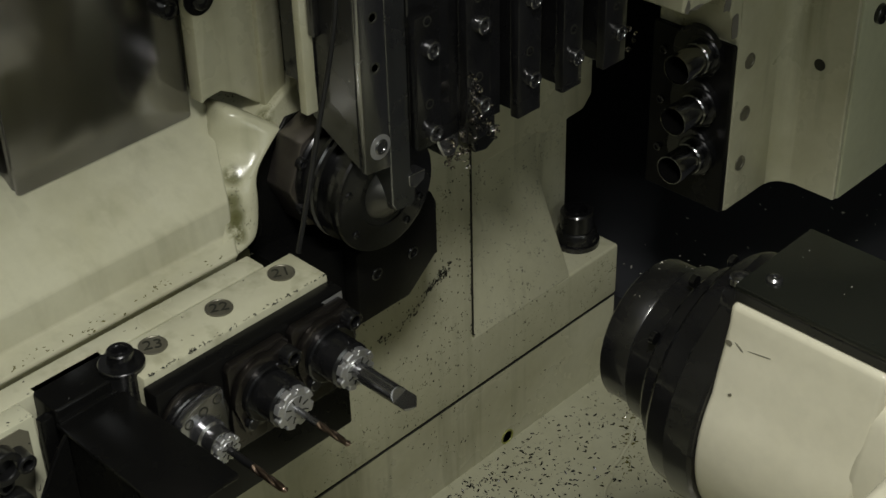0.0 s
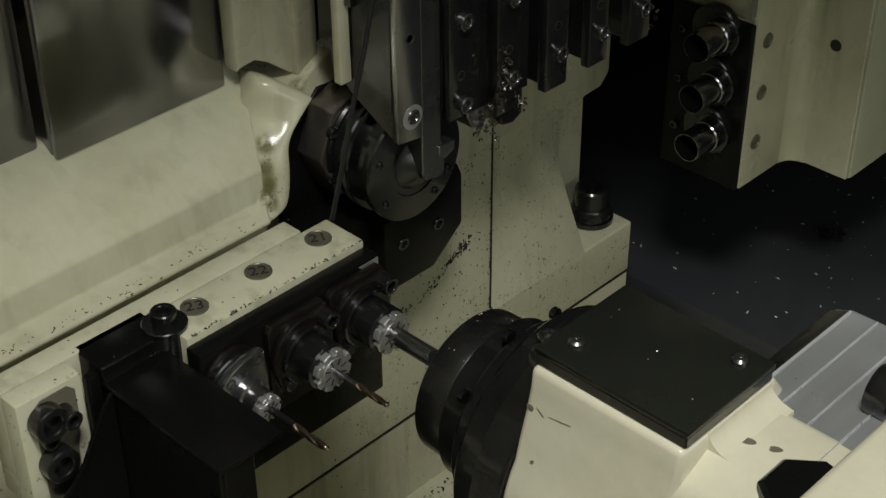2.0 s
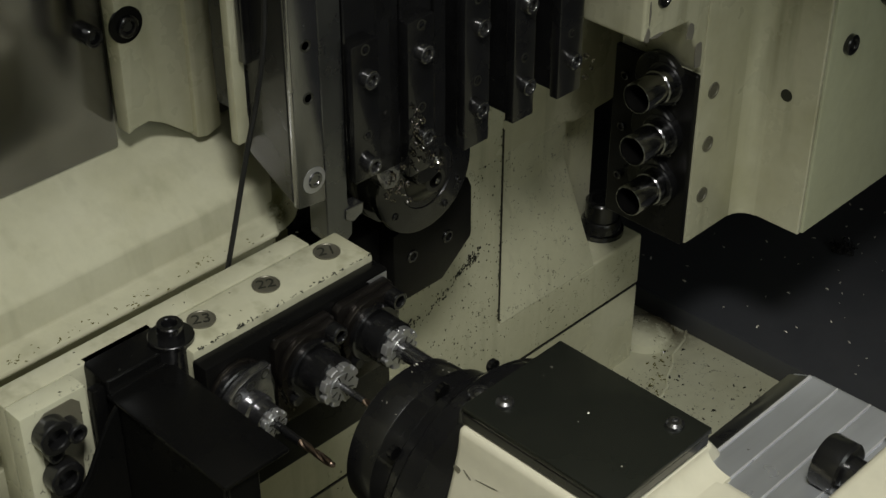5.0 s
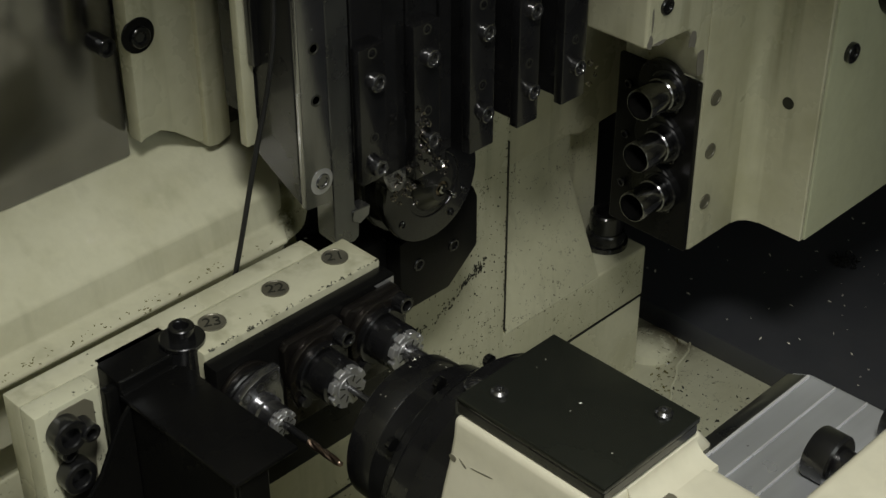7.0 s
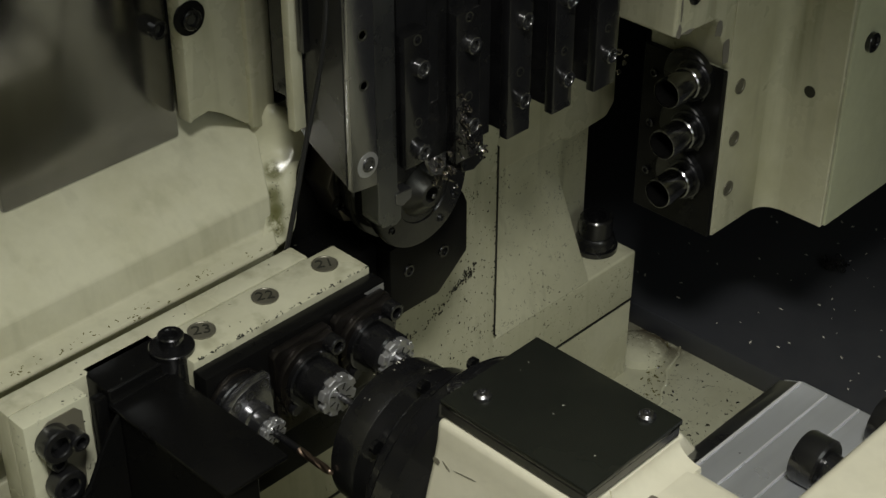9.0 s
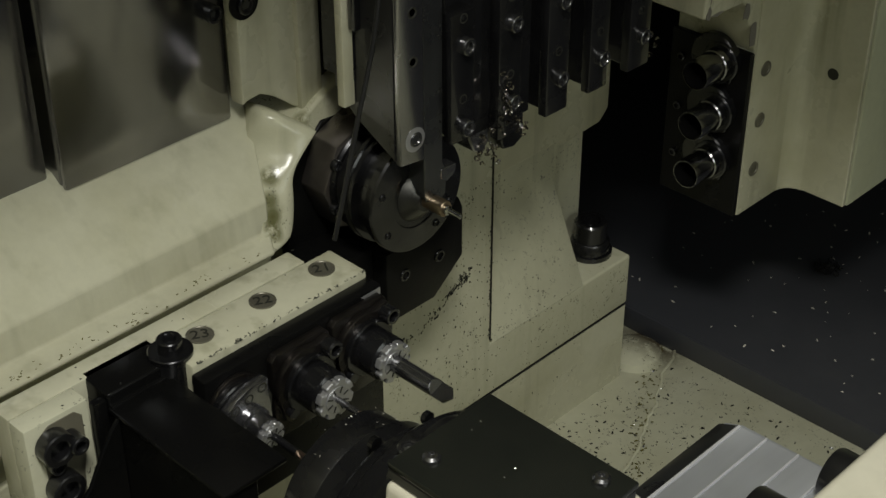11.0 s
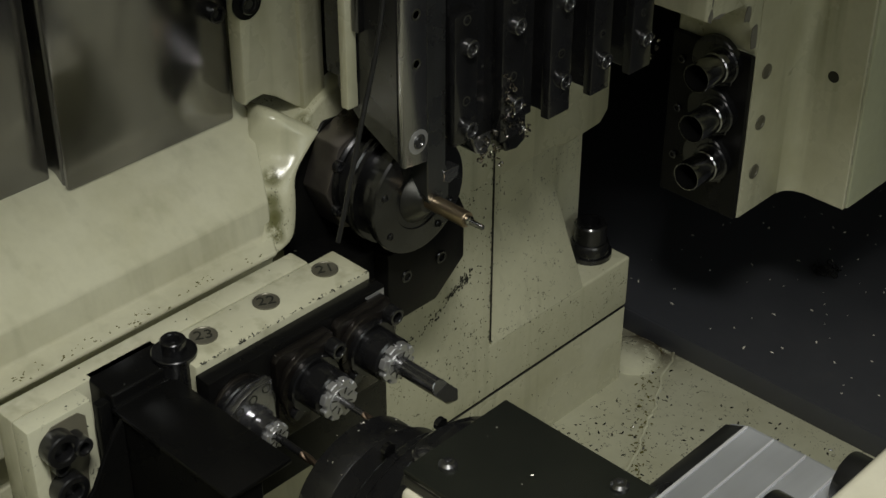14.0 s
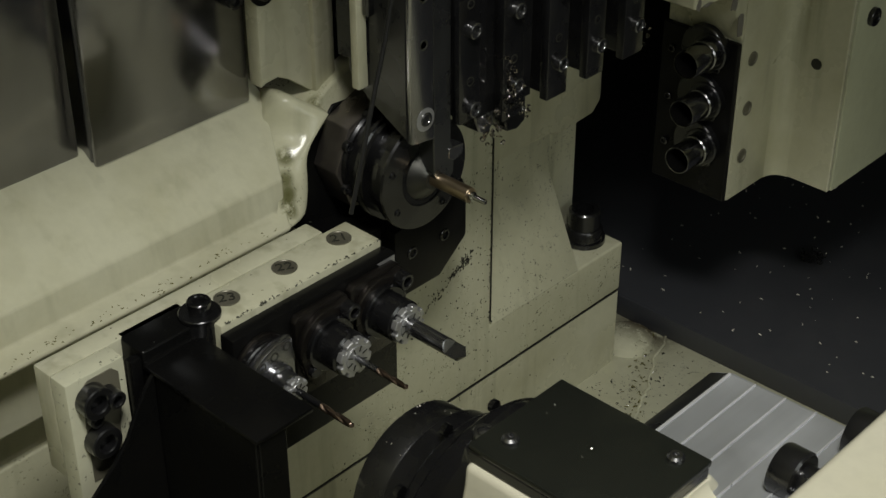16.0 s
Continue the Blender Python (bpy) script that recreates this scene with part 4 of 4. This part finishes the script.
    part("side_skirt", prism("y", [(0.2118, -0.30), (0.2118, -0.0310), (0.2135, -0.0275), (0.2222, -0.0238), (0.36, -0.0205), (0.36, -0.30)], -0.0124, -0.0095, 0.0008, 2), SILVER, w)
    rides(w, (0.28, -0.06, -0.30), CROSS)
    s = thing("rear_carriage", "cream rear carriage block with a black knob", "carriage")
    part("block", box(0.2720, 0.42, -0.24, 0.02, -0.30, 0.0, 0.004, 3), CREAM_CLEAN_LIT, s)
    for kx, ky in ((0.2530, -0.060), (0.2630, -0.020)):
        kn = part("knob", lathe("x", (0, ky, -0.014), [(kx, 0.0075), (kx + 0.0006, 0.0108), (kx + 0.0016, 0.0113), (kx + 0.0110, 0.0113), (kx + 0.0120, 0.0104), (kx + 0.0120, 0.0068), (0.2790, 0.0068)], 40), BLACK_STEEL, s, "oily black cylindrical knob")
        part("knob_face", lathe("x", (0, ky, -0.014), [(kx - 0.0003, 0.0001), (kx - 0.0003, 0.0070), (kx + 0.0004, 0.0074)], 32, False), SCREW, kn, "worn grey end face")
    rides(s, (0.34, -0.1, -0.30), REAR)


# ---- swarf ----


def curl(c, r, turns, pitch, rng, wire):
    a0 = rng.uniform(0, 6.28)
    d = Vector((rng.uniform(-1, 1), rng.uniform(-1, 1), rng.uniform(-1, 0.3))).normalized()
    u = d.orthogonal().normalized()
    v = d.cross(u)
    n = int(turns * 9)
    pts = [Vector(c) + d * pitch * i / 9 + r * (1 - 0.3 * i / n) * (math.cos(a0 + i * 0.7) * u + math.sin(a0 + i * 0.7) * v) for i in range(n)]
    return tube(pts, wire, 4)


def build_swarf():
    rng = random.Random(4)
    for (c, spread, n, label) in (((-0.062, 0.098, -0.066), (0.007, 0.009, 0.012), 22, "tangled bronze swarf curls hanging on a tool"), ((-0.058, 0.112, -0.040), (0.004, 0.004, 0.018), 18, "bright swarf curls caught between two tools"), ((-0.0850, 0.2894, -0.0729), (0.002, 0.003, 0.012), 5, "dark swarf curls hanging behind the last tool"), ((-0.057, 0.1235, -0.052), (0.003, 0.008, 0.011), 8, "wet swarf curls round a clamp screw")):
        s = tagged(part("swarf_clump", join(*[curl([c[k] + rng.gauss(0, 1) * spread[k] * 0.6 for k in range(3)], rng.uniform(0.0009, 0.0019), rng.uniform(0.8, 1.8), 0.0016, rng, 0.00048) for _ in range(n)]), SWARF), label, "swarf", kind="stuff")
        SLIDE.append((s, Vector((0, 0, 0))))
    bms = []
    for _ in range(30):
        a = radians(rng.uniform(50, 125))
        x = rng.uniform(0.064, 0.095)
        bms.append(chip((x, -0.104 + 0.0405 * math.cos(a), -0.088 + 0.0405 * math.sin(a)), rng, rng.uniform(0.0002, 0.0005)))
    for _ in range(6):
        bms.append(chip((rng.uniform(0.14, 0.21), rng.uniform(-0.143, -0.09), -0.0026), rng, rng.uniform(0.0002, 0.0004)))
    s = tagged(part("nose_chips", join(*bms), CHIP), "bright chips lying on the black spindle nose", "swarf", kind="stuff")
    SUB.append((s, Vector((0, 0, 0))))
    bms = []
    for _ in range(420):
        x, y = rng.uniform(-0.22, 0.5), rng.uniform(0.43, 1.0)
        bms.append(chip((x, y, -0.4072), rng, 0.0006 + 0.0009 * rng.random() ** 2))
    heap = [curl([q + rng.gauss(0, 0.006) for q in (-0.083, 0.587)] + [-0.4045 + abs(rng.gauss(0, 0.003))], rng.uniform(0.0015, 0.003), rng.uniform(0.8, 1.6), 0.002, rng, 0.0006) for _ in range(26)]
    tagged(part("swarf_clump", join(*heap), DARK_STEEL), "dark tangle of swarf lying on the tray", "swarf", kind="stuff")
    tagged(part("tray_chips", join(*bms), CHIP), "small bright chips scattered on the tray", "swarf", kind="stuff")
    bms = []
    for _ in range(1500):
        y, z = rng.uniform(0.02, 0.36), rng.uniform(-0.42, -0.16)
        w = 0.25 + 0.9 * math.exp(-((y - 0.165) / 0.03) ** 2) + (0.6 if z > -0.306 and 0.09 < y < 0.19 else 0) - (0.25 if y > 0.3 else 0)
        if rng.random() > w * 0.75:
            continue
        k = max(0.0, (-0.220 - z) / 0.086)
        if y < 0.195 and z > -0.351:
            x = -0.1408
        elif z > -0.306:
            if y > 0.272 or z > -0.19:
                continue
            x = -0.1708 + 0.0300 * k
        elif z > -0.351:
            x = -0.1408
        else:
            x = -0.1410
        bms.append(fleck((x, y, z), rng, rng.choice((0.0004, 0.0005, 0.0006, 0.0008, 0.0011))))
    line = [(0.100, -0.256), (0.122, -0.251), (0.144, -0.2436), (0.158, -0.2330), (0.172, -0.2305), (0.189, -0.2280)]
    for _ in range(34):
        t = rng.random() ** 0.7 * 4.999
        k, f = int(t), t - int(t)
        y, z = (line[k][n] + (line[k + 1][n] - line[k][n]) * f for n in (0, 1))
        y, z = y + rng.gauss(0, 0.002), z + rng.gauss(0, 0.0025)
        for _ in range(rng.randint(2, 9)):
            bms.append(fleck((-0.1408, y + rng.gauss(0, 0.0022), z + rng.gauss(0, 0.0010)), rng, rng.uniform(0.0005, 0.0014)))
    for _ in range(70):
        bms.append(fleck((-0.1406, 0.1928 + rng.gauss(0, 0.0010), rng.uniform(-0.305, -0.10)), rng, rng.uniform(0.0006, 0.0016)))
    tagged(part("wall_flecks", join(*bms), INK), "dark swarf flecks stuck to the oily cream casting", "swarf", kind="stuff")
    bms = []
    for _ in range(1500):
        x, y = rng.uniform(-0.13, 0.3), rng.uniform(0.0, 0.41)
        bms.append(chip((x, y, -0.4297), rng, rng.choice((0.0004, 0.0005, 0.0006, 0.0008, 0.0015))))
    for _ in range(900):
        x, y = -0.135 + abs(rng.gauss(0, 0.07)), rng.gauss(0.16, 0.07)
        bms.append(chip((x, y, -0.4297), rng, rng.choice((0.0005, 0.0007, 0.0009, 0.0013))))
    rust = []
    for _ in range(150):
        k = rng.random() ** 1.3
        rust.append(chip((-0.150 + 0.10 * k + rng.gauss(0, 0.004), 0.424 - 0.16 * k + rng.gauss(0, 0.004), -0.4290), rng, rng.uniform(0.0004, 0.0014)))
    for _ in range(170):
        y = -0.04 - 0.34 * rng.random() ** 0.8
        rust.append(chip((-0.1065 + rng.gauss(0, 0.0024), y, -0.0943), rng, rng.uniform(0.0003, 0.0008)))
    tagged(part("ledge_dirt", join(*rust), GRIME), "rusty dirt specks lying along the ledge", "dirt", kind="stuff")
    black = []
    for _ in range(90):
        black.append(chip((-0.0127 + abs(rng.gauss(0, 0.0007)) * -1, rng.uniform(-0.158, -0.046), -0.0600), rng, rng.uniform(0.0003, 0.0008)))
    for _ in range(26):
        black.append(chip((rng.uniform(-0.056, -0.014), rng.uniform(-0.22, -0.05), -0.0601), rng, rng.uniform(0.0003, 0.0007)))
    tagged(part("block_chips", join(*black), INK), "black chips stuck along the block's worn edge", "swarf", kind="stuff")
    tagged(part("floor_chips", join(*bms), DARK_STEEL), "dark chips scattered on the floor", "swarf", kind="stuff")


def fleck(c, rng, s):
    bm = bmesh.new()
    n = 5
    vs = []
    a0 = rng.uniform(0, 6.28)
    for k in range(n):
        a = a0 + 2 * math.pi * k / n
        r = s * rng.uniform(0.5, 1.2)
        vs.append(bm.verts.new((c[0] + 0.0002, c[1] + r * math.cos(a) * 0.8, c[2] + r * math.sin(a))))
    top = bm.verts.new((c[0] + 0.0006, c[1], c[2]))
    for k in range(n):
        bm.faces.new((vs[k], vs[(k + 1) % n], top))
    return bm


def chip(c, rng, s):
    bm = bmesh.new()
    bmesh.ops.create_cone(bm, segments=5, radius1=s, radius2=s * 0.5, depth=s * 0.7, cap_ends=True)
    turn = Euler((rng.uniform(-0.7, 0.7), rng.uniform(-0.7, 0.7), rng.uniform(0, 6.28))).to_matrix()
    for v in bm.verts:
        v.co = turn @ Vector((v.co.x * 1.7, v.co.y * 0.6, v.co.z)) + Vector(c)
    return bm


build_casting()
build_enclosure()
build_foot_bolt()
build_guide_bush()
WORK = build_workpiece()
build_drill_block()
build_guard()
build_holders()
build_tools()
build_slide()
build_saddle()
build_sub()
build_swarf()

# seconds, then the slide's shift along y and z
SLIDE_ROWS = [(0, 0.0003, -0.0052), (1.0, 0.0006, -0.0055), (1.9, 0.0006, -0.0054), (2.1, 0, -0.0035), (2.2, 0.0005, 0.0088), (2.3, 0, 0.0098), (2.4, -0.0176, 0.0174), (2.5, -0.0492, 0.0168),
    (2.6, -0.0793, 0.0168), (2.7, -0.0805, 0.0102), (2.8, -0.0802, 0.0095), (2.9, -0.08, 0.005), (3.0, -0.0799, 0.0019), (3.5, -0.0797, 0.0008), (4.0, -0.0798, -0.0027), (6.5, -0.0797, 0.0007),
    (7.0, -0.0802, 0.0017), (7.1, -0.08, 0.004), (7.2, -0.08, 0.0154), (7.3, -0.0754, 0.0168), (7.4, -0.045, 0.0174), (7.5, -0.0397, 0.0094), (7.7, -0.04, 0.0088), (8.0, -0.0397, -0.0022),
    (9.0, -0.0394, -0.0012), (9.9, -0.0396, -0.001), (10.1, -0.0396, 0.015), (10.2, -0.02, 0.0165), (10.3, 0, 0.015), (10.5, 0.0004, 0.002), (11.5, 0.0005, 0.0017), (12.5, 0, 0), (13.5, 0.0009, 0.0003),
    (14.5, 0.0008, 0.0011), (16.0, 0.002, 0.0012)]
# seconds, then the sub spindle's shift along x and y
SUB_ROWS = [(0, 0.0475, 0.1625), (0.3, 0.0465, 0.1612), (0.4, 0.0465, 0.141), (0.5, 0.048, 0.1035), (0.6, 0.0488, 0.066), (0.7, 0.0484, 0.042), (0.8, 0.0488, 0.0398), (0.9, 0.0468, 0.0405), (1.0, 0.0195, 0.0405),
    (1.1, 0.0185, 0.04), (1.5, 0.0170, 0.04), (2.0, 0.0166, 0.0402), (2.5, 0.0150, 0.0402), (2.8, 0.0137, 0.04), (2.9, 0.0215, 0.0405), (3.0, 0.0312, 0.0406), (3.1, 0.048, 0.04), (3.2, 0.0485, 0.0195),
    (3.3, 0.0487, 0.001), (3.4, 0.0485, 0), (3.5, 0.0463, 0), (3.6, 0.0225, 0.0008), (3.7, 0.0160, 0.001), (4.0, 0.0142, -0.0005), (6.5, 0.0068, -0.0008), (7.0, 0.0046, -0.0004), (7.4, 0.0056, 0), (7.5, 0.0222, -0.0006),
    (7.6, 0.0231, 0), (7.7, 0.0194, 0), (7.8, 0.0135, 0), (8.0, 0.0035, -0.0008), (8.5, 0.0015, -0.0007), (9.0, 0, 0), (9.6, -0.002, 0), (9.8, 0.046, 0), (10.0, 0.048, -0.036), (10.2, 0.044, -0.0396),
    (10.4, 0.014, -0.0396), (11.5, 0.0111, -0.0393), (12.0, 0.0079, -0.0398), (12.5, 0.0048, -0.0398), (13.0, 0.0094, -0.0397), (13.5, 0.0131, -0.0392), (14.0, 0.0168, -0.0398), (14.5, 0.0177, -0.04),
    (15.0, 0.0180, -0.0398), (15.5, 0.0246, -0.0398), (15.8, 0.036, -0.0405), (16.0, 0.0480, -0.0455)]
# seconds, then how far the bar stands back from its last place
WORK_ROWS = [(0, -0.044), (2.1, -0.0435), (3.5, -0.0435), (6.5, -0.034), (7.0, -0.032), (7.2, -0.034), (7.5, -0.0405), (9.0, -0.0405), (10.5, -0.0405), (11.2, -0.004), (11.4, 0), (16.0, 0)]


def motions():
    for ob, base in SLIDE:
        walk(ob, [(t, Matrix.Translation(base + Vector((0, y, z)))) for t, y, z in SLIDE_ROWS])
    for ob, base in SADDLE:
        walk(ob, [(t, Matrix.Translation(base + Vector((0, y, 0)))) for t, y, z in SLIDE_ROWS])
    for ob, base in SUB:
        walk(ob, [(t, Matrix.Translation(base + Vector((x, y, 0)))) for t, x, y in SUB_ROWS])
    for ob, base in CROSS:
        walk(ob, [(t, Matrix.Translation(base + Vector((0, y, 0)))) for t, x, y in SUB_ROWS])
    for ob, base in REAR:
        walk(ob, [(t, Matrix.Translation(base + Vector((x * 0.5, y, 0)))) for t, x, y in SUB_ROWS])
    base = Vector((-0.0705, AXY, AXZ))
    walk(WORK, [(t, Matrix.Translation(base + Vector((x, 0, 0)))) for t, x in WORK_ROWS])


motions()
